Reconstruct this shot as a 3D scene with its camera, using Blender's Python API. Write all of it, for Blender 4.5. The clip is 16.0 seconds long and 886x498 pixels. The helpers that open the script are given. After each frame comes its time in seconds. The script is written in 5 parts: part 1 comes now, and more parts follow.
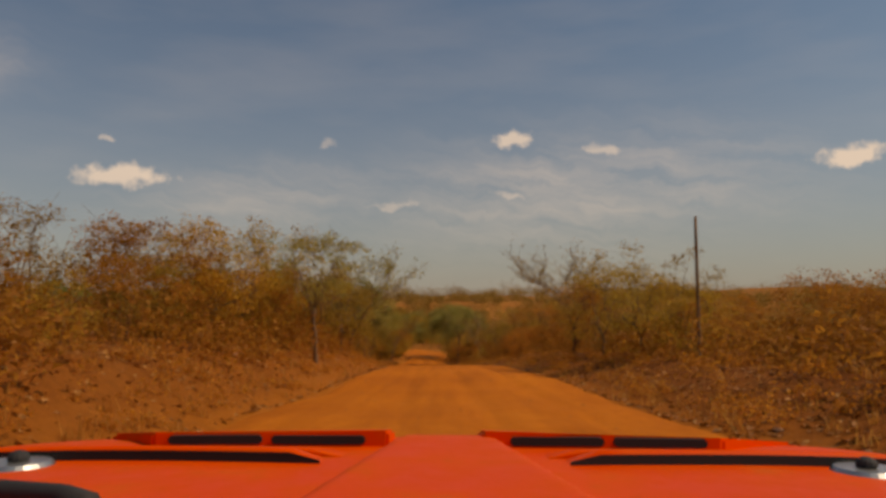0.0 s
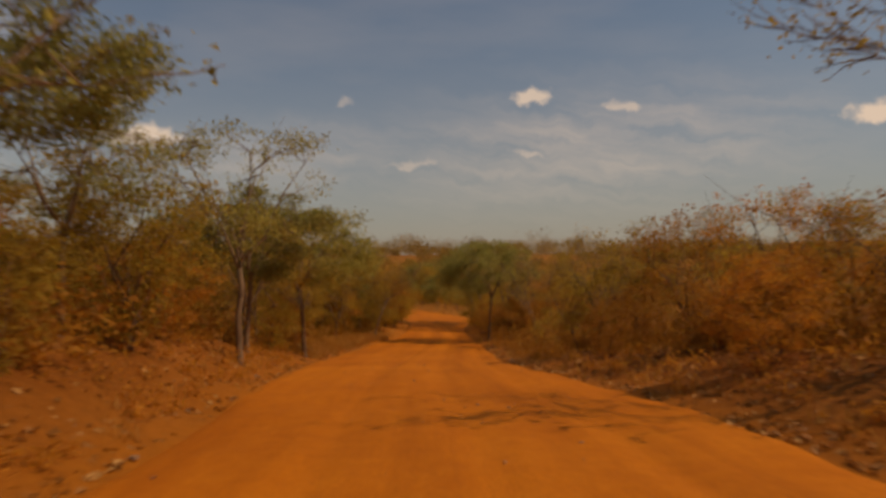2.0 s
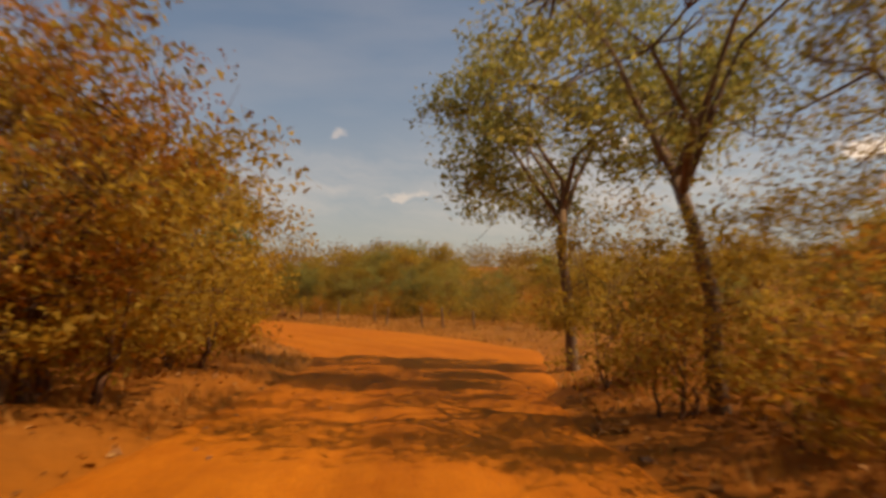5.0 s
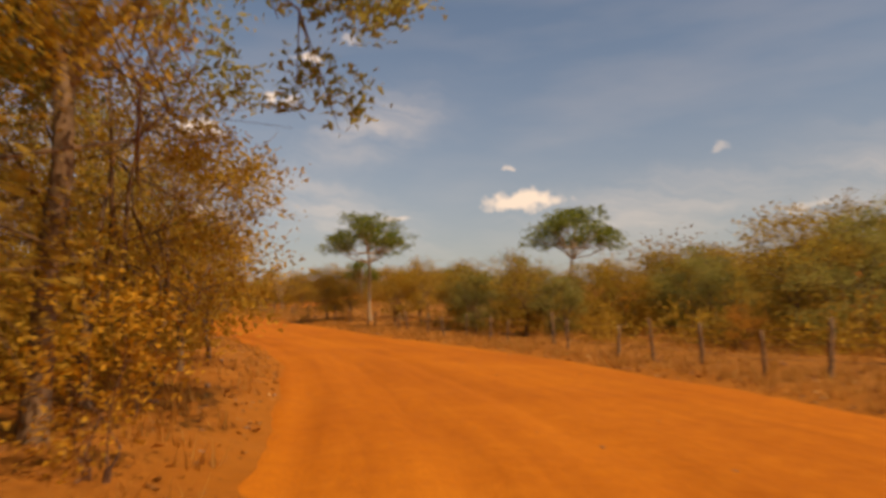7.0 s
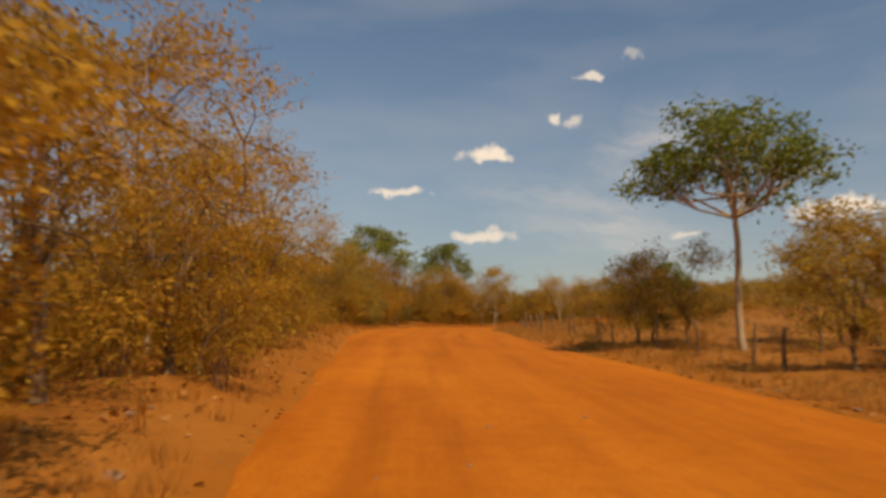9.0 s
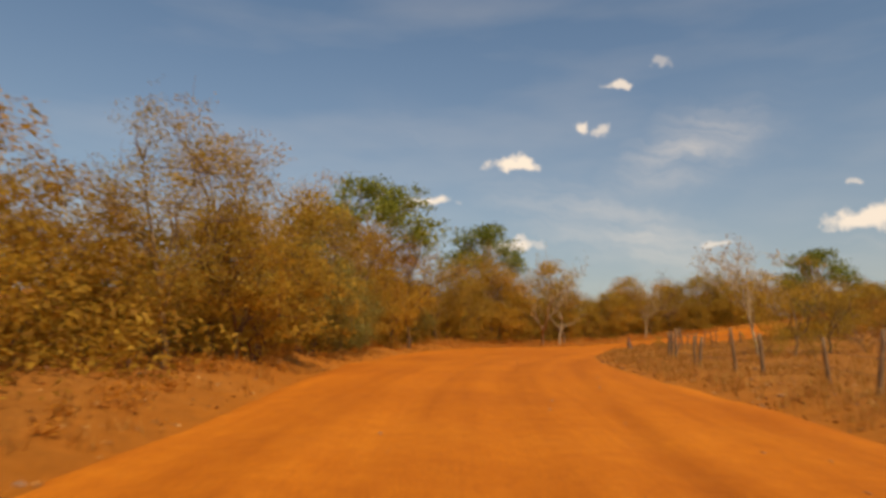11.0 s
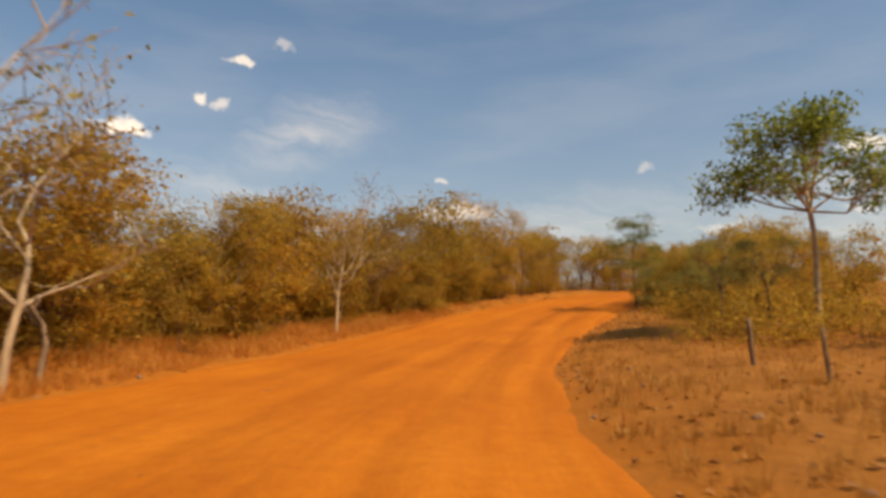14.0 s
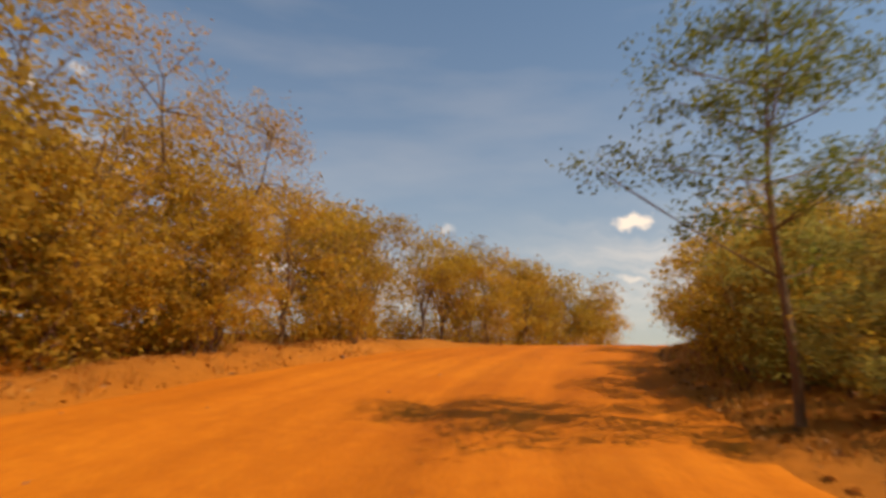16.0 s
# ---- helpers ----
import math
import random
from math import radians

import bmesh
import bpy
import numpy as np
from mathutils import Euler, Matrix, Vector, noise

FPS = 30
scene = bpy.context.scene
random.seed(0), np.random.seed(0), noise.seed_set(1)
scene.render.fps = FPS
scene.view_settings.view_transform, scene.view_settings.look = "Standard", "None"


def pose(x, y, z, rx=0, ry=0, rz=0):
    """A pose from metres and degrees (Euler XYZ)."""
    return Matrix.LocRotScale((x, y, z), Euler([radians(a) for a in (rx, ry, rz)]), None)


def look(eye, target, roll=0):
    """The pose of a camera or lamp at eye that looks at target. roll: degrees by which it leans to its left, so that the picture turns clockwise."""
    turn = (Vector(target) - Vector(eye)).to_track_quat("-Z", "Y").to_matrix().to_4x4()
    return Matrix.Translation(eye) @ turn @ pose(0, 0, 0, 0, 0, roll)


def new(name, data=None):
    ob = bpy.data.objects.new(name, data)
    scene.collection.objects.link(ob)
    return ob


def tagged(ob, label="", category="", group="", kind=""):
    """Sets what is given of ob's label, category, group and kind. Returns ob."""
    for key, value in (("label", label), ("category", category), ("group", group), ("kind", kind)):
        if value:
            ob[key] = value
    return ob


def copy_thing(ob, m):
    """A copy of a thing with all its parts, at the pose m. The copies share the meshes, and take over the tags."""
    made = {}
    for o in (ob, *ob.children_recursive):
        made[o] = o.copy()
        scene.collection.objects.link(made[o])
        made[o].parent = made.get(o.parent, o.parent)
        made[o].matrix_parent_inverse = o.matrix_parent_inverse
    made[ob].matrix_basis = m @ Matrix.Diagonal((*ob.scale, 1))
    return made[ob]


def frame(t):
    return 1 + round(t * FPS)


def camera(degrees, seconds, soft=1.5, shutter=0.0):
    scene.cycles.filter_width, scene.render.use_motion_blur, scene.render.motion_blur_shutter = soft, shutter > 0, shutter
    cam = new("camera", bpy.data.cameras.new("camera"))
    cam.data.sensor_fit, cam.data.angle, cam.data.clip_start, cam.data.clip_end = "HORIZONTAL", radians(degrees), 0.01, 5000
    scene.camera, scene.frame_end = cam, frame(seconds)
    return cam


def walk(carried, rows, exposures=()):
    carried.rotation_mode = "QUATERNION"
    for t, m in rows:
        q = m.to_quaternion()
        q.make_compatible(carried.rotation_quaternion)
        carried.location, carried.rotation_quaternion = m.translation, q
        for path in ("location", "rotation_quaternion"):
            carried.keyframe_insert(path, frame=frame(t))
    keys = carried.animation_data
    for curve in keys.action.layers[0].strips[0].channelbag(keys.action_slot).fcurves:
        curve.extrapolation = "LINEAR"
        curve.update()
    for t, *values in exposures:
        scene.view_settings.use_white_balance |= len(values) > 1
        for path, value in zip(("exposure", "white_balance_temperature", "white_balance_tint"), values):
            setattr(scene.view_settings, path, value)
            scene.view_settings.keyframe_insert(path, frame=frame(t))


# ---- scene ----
cam = camera(64.1, 16.0, soft=3.4, shutter=0.2)
# seconds, x, y, z, tilt up, lean, heading to the left
ROWS = [
    (0.0, 0.00, 0.00, 1.70, 4.84, -0.33, -0.00),
    (0.5, -0.15, 9.51, 1.40, 2.65, -0.57, 0.70),
    (1.0, -0.08, 19.00, 0.88, 3.53, -1.35, 1.07),
    (1.5, -0.10, 28.47, 0.55, 3.89, -1.14, 0.64),
    (1.8, -0.15, 34.17, 0.27, 1.66, -0.55, 0.79),
    (2.0, -0.23, 37.97, 0.04, 1.54, -0.41, 1.48),
    (2.5, -0.53, 47.46, -0.58, 1.89, 0.65, 3.23),
    (3.0, -1.20, 56.92, -1.34, 0.19, 0.33, 2.03),
    (3.5, -1.80, 66.37, -2.29, -0.25, 0.31, 0.83),
    (3.9, -1.89, 73.94, -3.01, 0.65, 0.23, 0.35),
    (4.0, -1.90, 75.84, -3.17, 1.11, 0.18, 0.12),
    (4.2, -1.88, 79.63, -3.43, 1.99, 0.12, -0.35),
    (4.5, -1.82, 85.24, -3.74, 2.89, 0.09, -0.60),
    (5.0, -1.81, 94.22, -4.06, 4.09, 0.07, 0.83),
    (5.5, -2.21, 102.73, -4.21, 4.94, 0.06, 4.97),
    (6.0, -3.34, 110.68, -4.26, 5.45, 0.08, 11.57),
    (6.3, -4.43, 115.14, -4.26, 5.61, 0.10, 16.18),
    (6.5, -5.37, 117.99, -4.28, 4.57, -0.10, 19.15),
    (7.0, -8.59, 124.77, -4.32, 6.20, -0.65, 31.25),
    (7.5, -12.86, 130.94, -4.28, 6.56, -1.01, 41.62),
    (8.0, -17.83, 136.55, -4.16, 7.11, -0.53, 47.28),
    (8.5, -23.02, 141.94, -3.99, 7.53, 0.89, 47.41),
    (9.0, -28.62, 146.89, -3.80, 7.68, 0.77, 54.32),
    (9.2, -31.01, 148.69, -3.71, 7.85, 0.53, 56.15),
    (9.5, -34.81, 151.20, -3.51, 8.21, 0.46, 57.24),
    (10.0, -41.42, 155.46, -3.12, 8.58, 0.51, 57.45),
    (10.5, -48.33, 159.93, -2.68, 8.64, 0.72, 57.18),
    (11.0, -55.51, 164.65, -2.23, 8.39, 1.16, 56.52),
    (11.3, -59.92, 167.65, -1.98, 8.08, 1.64, 55.29),
    (11.5, -62.91, 169.67, -1.81, 7.87, 1.81, 53.45),
    (11.7, -65.89, 171.73, -1.64, 8.65, 1.50, 50.23),
    (12.0, -70.22, 175.02, -1.41, 7.67, 0.93, 47.07),
    (12.5, -77.03, 181.06, -1.13, 7.43, -1.92, 41.11),
    (13.0, -83.07, 187.80, -0.87, 7.17, -1.51, 35.91),
    (13.4, -87.37, 193.59, -0.59, 7.25, -1.00, 30.76),
    (13.5, -88.34, 195.10, -0.52, 7.14, -1.02, 29.25),
    (14.0, -92.75, 202.91, -0.23, 7.09, 0.24, 25.60),
    (14.5, -96.26, 211.11, -0.07, 7.14, -0.08, 22.58),
    (14.9, -98.64, 217.83, 0.22, 8.86, -0.55, 18.96),
    (15.0, -99.23, 219.51, 0.30, 8.54, -0.73, 18.64),
    (15.5, -101.50, 228.12, 0.90, 9.77, 0.24, 13.66),
    (15.7, -102.27, 231.60, 1.20, 10.49, 0.38, 11.42),
    (16.0, -103.36, 236.82, 1.76, 11.60, 0.83, 9.66),
]


def drive_pose(x, y, z, tilt, lean, turn):
    return pose(x, y, z, 0, 0, turn) @ pose(0, 0, 0, 90 + tilt, 0, 0) @ pose(0, 0, 0, 0, 0, lean)


EXPOSURES = [(0.0, -0.45, 8900, 21), (0.5, -0.42, 8600, 20), (1.5, -0.57, 8400, 20), (2.5, -0.47, 10000, 28), (3.3, -0.3, 10100, 30),
             (4.0, -0.1, 9000, 22), (6.5, 0.08, 9200, 23), (7.5, 0.05, 9200, 24), (8.2, -0.03, 8400, 15), (9.0, -0.02, 8300, 15), (11.5, 0.18, 8100, 15),
             (12.5, 0.32, 8200, 14), (13.5, 0.32, 7900, 14), (14.5, 0.36, 7900, 15), (16.0, 0.36, 8600, 18)]
START = [(0.0, drive_pose(*ROWS[0][1:])), (0.034, drive_pose(ROWS[0][1], ROWS[0][2] + 0.015, *ROWS[0][3:]))]
walk(cam, START + [(r[0], drive_pose(*r[1:])) for r in ROWS[1:]], EXPOSURES)

# ---------------------------------------------------------------- light
SUN_AZ, SUN_EL = radians(98), radians(50)
world = bpy.data.worlds.new("world")
scene.world = world
world.use_nodes = True
wn, wl = world.node_tree.nodes, world.node_tree.links
wn.clear()
w_out = wn.new("ShaderNodeOutputWorld")
w_bg = wn.new("ShaderNodeBackground")
sky = wn.new("ShaderNodeTexSky")
sky.sky_type, sky.sun_disc = "NISHITA", False
sky.sun_elevation, sky.sun_rotation = SUN_EL, SUN_AZ
sky.air_density, sky.dust_density, sky.ozone_density = 1.0, 1.6, 1.0
w_bg.inputs["Strength"].default_value = 0.09


def wmath(op, a, b=None, c=None):
    n = wn.new("ShaderNodeMath")
    n.operation = op
    for i, v in enumerate((a, b, c)):
        if v is None:
            continue
        if isinstance(v, (int, float)):
            n.inputs[i].default_value = v
        else:
            wl.new(v, n.inputs[i])
    return n.outputs[0]


tc = wn.new("ShaderNodeTexCoord")
sep = wn.new("ShaderNodeSeparateXYZ")
wl.new(tc.outputs["Generated"], sep.inputs[0])
# heading to the left of +y, and height, in degrees
az = wmath("MULTIPLY", wmath("ARCTAN2", wmath("MULTIPLY", sep.outputs[0], -1), sep.outputs[1]), 57.296)
el = wmath("MULTIPLY", wmath("ARCSINE", sep.outputs[2]), 57.296)


def sky_noise(scale, detail, rough, vector, colour=False):
    n = wn.new("ShaderNodeTexNoise")
    n.inputs["Scale"].default_value, n.inputs["Detail"].default_value, n.inputs["Roughness"].default_value = scale, detail, rough
    wl.new(vector, n.inputs["Vector"])
    return n.outputs["Color" if colour else "Fac"]


puff = wmath("SUBTRACT", sky_noise(62, 6, 0.6, tc.outputs["Generated"]), 0.5)
warp = wn.new("ShaderNodeSeparateColor")
wl.new(sky_noise(24, 3, 0.55, tc.outputs["Generated"], True), warp.inputs[0])
waz = wmath("MULTIPLY_ADD", wmath("SUBTRACT", warp.outputs[0], 0.5), 3.4, az)
wel = wmath("MULTIPLY_ADD", wmath("SUBTRACT", warp.outputs[1], 0.5), 2.2, el)
# clouds: heading, height, half width, half height, how thick
CLOUDS = [(-5.9, 13.5, 1.4, 0.65, 0.8), (-12.9, 12.5, 1.2, 0.5, 0.5), (-30.2, 10.5, 2.3, 0.9, 1.0), (24.6, 9.9, 3.2, 1.0, 0.9), (42.5, 21.1, 0.9, 0.42, 0.8),
          (39.0, 22.2, 1.0, 0.45, 0.35), (45.3, 18.0, 0.8, 0.7, 0.85), (43.4, 17.7, 0.9, 0.5, 0.6), (51.0, 15.1, 2.2, 0.7, 1.0), (58.2, 12.1, 2.2, 0.5, 0.85),
          (51.0, 8.8, 2.2, 0.65, 0.8), (25.6, 12.5, 0.6, 0.3, 0.5), (34.9, 8.6, 1.4, 0.45, 0.5), (-5.2, 9.0, 1.2, 0.4, 0.4), (3.9, 8.3, 2.0, 0.4, 0.35), (9.4, 13.0, 0.8, 0.4, 0.3)]
total = None
for ca, ce, hw, hh, thick in CLOUDS:
    dx = wmath("DIVIDE", wmath("SUBTRACT", waz, ca), hw * 1.15)
    dy = wmath("DIVIDE", wmath("SUBTRACT", wel, ce), hh * 1.15)
    # flatter below than above
    dy = wmath("MAXIMUM", dy, wmath("MULTIPLY", dy, -1.5))
    r2 = wmath("ADD", wmath("MULTIPLY", dx, dx), wmath("MULTIPLY", dy, dy))
    inside = wmath("MULTIPLY_ADD", puff, 1.5, wmath("SUBTRACT", 1.0, wmath("SQRT", r2)))
    m = wmath("MULTIPLY", wmath("SMOOTH_MAX", wmath("MINIMUM", wmath("MULTIPLY", inside, 1.7), 1.0), 0.0, 0.12), thick)
    total = m if total is None else wmath("MAXIMUM", total, m)
# cirrus: heading, height, half width, half height, slope, strength
CIRRUS = [(37.0, 15.8, 5.5, 2.6, -0.25, 0.46), (41.5, 9.6, 10.0, 2.6, 0.30, 0.46), (14.0, 8.6, 12.0, 2.8, -0.05, 0.36), (-11.0, 9.2, 17.0, 4.6, -0.04, 0.50), (57.0, 17.0, 6.0, 2.0, 0.3, 0.12)]
streak_map = wn.new("ShaderNodeCombineXYZ")
wl.new(wmath("MULTIPLY", waz, 0.055), streak_map.inputs[0])
wl.new(wmath("MULTIPLY_ADD", az, -0.05, wmath("MULTIPLY", wel, 0.36)), streak_map.inputs[1])
streak = wmath("MULTIPLY_ADD", sky_noise(1.6, 6, 0.62, streak_map.outputs[0]), 2.6, -0.75)
wisps = None
for ca, ce, hw, hh, slope, strength in CIRRUS:
    ox = wmath("SUBTRACT", waz, ca)
    oy = wmath("SUBTRACT", wmath("SUBTRACT", wel, ce), wmath("MULTIPLY", ox, slope))
    dx, dy = wmath("DIVIDE", ox, hw), wmath("DIVIDE", oy, hh)
    r2 = wmath("ADD", wmath("MULTIPLY", dx, dx), wmath("MULTIPLY", dy, dy))
    m = wmath("MULTIPLY", wmath("POWER", 2.718, wmath("MULTIPLY", r2, -1.2)), strength)
    wisps = m if wisps is None else wmath("MAXIMUM", wisps, m)
wisps = wmath("MULTIPLY", wisps, wmath("MAXIMUM", streak, 0.15))
# thin high veil
veil_map = wn.new("ShaderNodeMapping")
veil_map.inputs["Scale"].default_value = (1.6, 1.6, 7.0)
veil_map.inputs["Rotation"].default_value = (0.25, 0.2, 0.5)
wl.new(tc.outputs["Generated"], veil_map.inputs["Vector"])
veil = wn.new("ShaderNodeTexNoise")
veil.inputs["Scale"].default_value, veil.inputs["Detail"].default_value = 1.7, 6
wl.new(veil_map.outputs[0], veil.inputs["Vector"])
veil_r = wn.new("ShaderNodeMapRange")
veil_r.inputs["From Min"].default_value, veil_r.inputs["From Max"].default_value = 0.48, 0.8
veil_r.inputs["To Max"].default_value = 0.12
wl.new(veil.outputs["Fac"], veil_r.inputs["Value"])
amount = wmath("MINIMUM", wmath("MAXIMUM", wmath("ADD", total, wmath("MULTIPLY", wisps, 0.9)), veil_r.outputs[0]), 1.0)
cmix = wn.new("ShaderNodeMix")
cmix.data_type = "RGBA"
cmix.inputs["B"].default_value = (9.4, 9.0, 8.4, 1)
wl.new(amount, cmix.inputs["Factor"])
# dusty haze that thickens towards the horizon
haze = wmath("MULTIPLY", wmath("POWER", 2.718, wmath("MULTIPLY", wmath("MAXIMUM", el, 0.0), -0.085)), 0.72)
hmix = wn.new("ShaderNodeMix")
hmix.data_type = "RGBA"
hmix.inputs["B"].default_value = (5.3, 5.05, 4.7, 1)
wl.new(haze, hmix.inputs["Factor"])
tint = wn.new("ShaderNodeMix")
tint.data_type, tint.blend_type = "RGBA", "MULTIPLY"
tint.inputs["Factor"].default_value = 1.0
tint.inputs["B"].default_value = (0.55, 0.96, 1.2, 1)
wl.new(sky.outputs[0], tint.inputs["A"])
wl.new(tint.outputs["Result"], hmix.inputs["A"])
wl.new(hmix.outputs["Result"], cmix.inputs["A"])
wl.new(cmix.outputs["Result"], w_bg.inputs["Color"])
wl.new(w_bg.outputs[0], w_out.inputs["Surface"])

sun_data = bpy.data.lights.new("sun", "SUN")
sun_data.energy, sun_data.angle, sun_data.color = 3.7, radians(0.6), (1.0, 0.93, 0.82)
sun = new("sun", sun_data)
sun.matrix_world = look((0, 0, 0), (-math.sin(SUN_AZ) * math.cos(SUN_EL), -math.cos(SUN_AZ) * math.cos(SUN_EL), -math.sin(SUN_EL)))


# ---------------------------------------------------------------- materials
def material(name, rough=0.8, metal=0.0):
    m = bpy.data.materials.new(name)
    m.use_nodes = True
    b = m.node_tree.nodes["Principled BSDF"]
    b.inputs["Roughness"].default_value, b.inputs["Metallic"].default_value = rough, metal
    return m, m.node_tree.nodes, m.node_tree.links, b


def noise_node(n, l, coord, scale, detail=5, rough=0.6):
    t = n.new("ShaderNodeTexNoise")
    t.inputs["Scale"].default_value, t.inputs["Detail"].default_value, t.inputs["Roughness"].default_value = scale, detail, rough
    l.new(coord, t.inputs["Vector"])
    return t.outputs["Fac"]


def ramp_node(n, l, fac, stops):
    r = n.new("ShaderNodeValToRGB")
    while len(r.color_ramp.elements) < len(stops):
        r.color_ramp.elements.new(0.5)
    for e, (p, c) in zip(r.color_ramp.elements, stops):
        e.position, e.color = p, (*c, 1)
    l.new(fac, r.inputs[0])
    return r.outputs[0]


def mix_node(n, l, fac, a, b, kind="MIX"):
    x = n.new("ShaderNodeMix")
    x.data_type, x.blend_type = "RGBA", kind
    for key, v in (("Factor", fac), ("A", a), ("B", b)):
        if isinstance(v, (int, float)):
            x.inputs[key].default_value = v
        elif isinstance(v, tuple):
            x.inputs[key].default_value = (*v, 1)
        else:
            l.new(v, x.inputs[key])
    return x.outputs["Result"]


def bump_node(n, l, b, height, strength=0.4, dist=0.02):
    u = n.new("ShaderNodeBump")
    u.inputs["Strength"].default_value, u.inputs["Distance"].default_value = strength, dist
    l.new(height, u.inputs["Height"])
    l.new(u.outputs[0], b.inputs["Normal"])


def soil(name, dark, mid, light, scale=1.0, bump=0.5, streaks=False, rusty=None, dusted=None):
    m, n, l, b = material(name, 0.95)
    p = n.new("ShaderNodeNewGeometry").outputs["Position"]
    big = noise_node(n, l, p, 0.22 * scale, 4)
    small = noise_node(n, l, p, 3.1 * scale, 8, 0.7)
    fine = noise_node(n, l, p, 26 * scale, 4, 0.7)
    c1 = ramp_node(n, l, big, [(0.3, dark), (0.5, mid), (0.72, light)])
    c2 = ramp_node(n, l, small, [(0.3, dark), (0.5, mid), (0.7, light)])
    c = mix_node(n, l, 0.5, c1, c2)
    g = ramp_node(n, l, fine, [(0.3, (0.72, 0.72, 0.72)), (0.7, (1.2, 1.2, 1.2))])
    c = mix_node(n, l, 0.8, c, g, "MULTIPLY")
    if rusty:
        # rust-red soil on the first straight, sandier further on
        sp = n.new("ShaderNodeSeparateXYZ")
        l.new(p, sp.inputs[0])
        mr = n.new("ShaderNodeMapRange")
        mr.inputs["From Min"].default_value, mr.inputs["From Max"].default_value = 75, 120
        l.new(sp.outputs[1], mr.inputs["Value"])
        c = mix_node(n, l, 1.0, c, mix_node(n, l, mr.outputs[0], rusty, (1.08, 1.06, 1.0)), "MULTIPLY")
    if streaks:
        mp = n.new("ShaderNodeMapping")
        mp.inputs["Scale"].default_value = (1.0, 0.045, 1.0)
        l.new(n.new("ShaderNodeUVMap").outputs[0], mp.inputs["Vector"])
        st = noise_node(n, l, mp.outputs[0], 1.1, 5, 0.65)
        c = mix_node(n, l, 0.55, c, ramp_node(n, l, st, [(0.32, (0.68, 0.62, 0.6)), (0.5, (1.0, 1.0, 1.0)), (0.68, (1.22, 1.28, 1.35))]), "MULTIPLY")
    if dusted:
        # road dust blown thinly over the verge
        at_edge = n.new("ShaderNodeAttribute")
        at_edge.attribute_name = "road_dust"
        cover = ramp_node(n, l, small, [(0.3, (0.55,) * 3), (0.65, (1.0,) * 3)])
        cover = mix_node(n, l, 1.0, cover, at_edge.outputs["Color"], "MULTIPLY")
        c = mix_node(n, l, cover, c, dusted)
    l.new(c, b.inputs["Base Color"])
    b.inputs["Specular IOR Level"].default_value = 0.1
    h = n.new("ShaderNodeMath")
    h.operation = "MULTIPLY_ADD"
    h.inputs[1].default_value = 0.35
    l.new(fine, h.inputs[0])
    l.new(small, h.inputs[2])
    bump_node(n, l, b, h.outputs[0], bump, 0.05)
    return m


ROAD_MAT = soil("red_dirt_road", (0.38, 0.091, 0.007), (0.49, 0.127, 0.009), (0.58, 0.168, 0.013), streaks=True)
GROUND_MAT = soil("dry_verge_soil", (0.17, 0.058, 0.011), (0.31, 0.11, 0.019), (0.47, 0.19, 0.042), 1.6, 1.0, rusty=(0.66, 0.54, 0.48), dusted=(0.46, 0.13, 0.011))


def leaf_material(name, stops, through_light=0.35):
    m, n, l, b = material(name, 0.65)
    isl = n.new("ShaderNodeNewGeometry").outputs["Random Per Island"]
    ob = n.new("ShaderNodeObjectInfo").outputs["Random"]
    c = ramp_node(n, l, isl, stops)
    tone = ramp_node(n, l, ob, [(0.0, (0.75, 0.72, 0.7)), (0.5, (1.0, 1.0, 1.0)), (1.0, (1.25, 1.15, 1.0))])
    c = mix_node(n, l, 1.0, c, tone, "MULTIPLY")
    l.new(c, b.inputs["Base Color"])
    b.inputs["Specular IOR Level"].default_value = 0.2
    tr = n.new("ShaderNodeBsdfTranslucent")
    l.new(c, tr.inputs["Color"])
    mx = n.new("ShaderNodeMixShader")
    mx.inputs[0].default_value = through_light
    l.new(b.outputs[0], mx.inputs[1])
    l.new(tr.outputs[0], mx.inputs[2])
    l.new(mx.outputs[0], n["Material Output"].inputs["Surface"])
    return m


# Dusty and hazy leaf colours: a dust coat, lifted to imitate airborne haze.
LEAF_RUST = leaf_material("dusty_hazed_rust_leaf", [(0.0, (0.34, 0.128, 0.02)), (0.5, (0.47, 0.19, 0.027)), (1.0, (0.59, 0.27, 0.038))], 0.58)
LEAF_OCHRE = leaf_material("dusty_hazed_ochre_leaf", [(0.0, (0.33, 0.163, 0.022)), (0.55, (0.475, 0.26, 0.032)), (1.0, (0.66, 0.405, 0.052))], 0.58)
LEAF_OLIVE = leaf_material("dusty_hazed_olive_leaf", [(0.0, (0.28, 0.165, 0.026)), (0.55, (0.42, 0.258, 0.036)), (1.0, (0.60, 0.385, 0.054))], 0.58)
LEAF_DUSTY = leaf_material("dusty_hazed_green_leaf", [(0.0, (0.19, 0.17, 0.042)), (0.55, (0.31, 0.27, 0.064)), (1.0, (0.45, 0.38, 0.095))], 0.58)
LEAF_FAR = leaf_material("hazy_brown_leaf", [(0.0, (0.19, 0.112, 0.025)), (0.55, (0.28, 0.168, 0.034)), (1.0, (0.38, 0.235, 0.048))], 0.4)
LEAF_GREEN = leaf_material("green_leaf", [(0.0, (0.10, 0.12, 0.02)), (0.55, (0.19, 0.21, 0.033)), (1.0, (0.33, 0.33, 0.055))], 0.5)


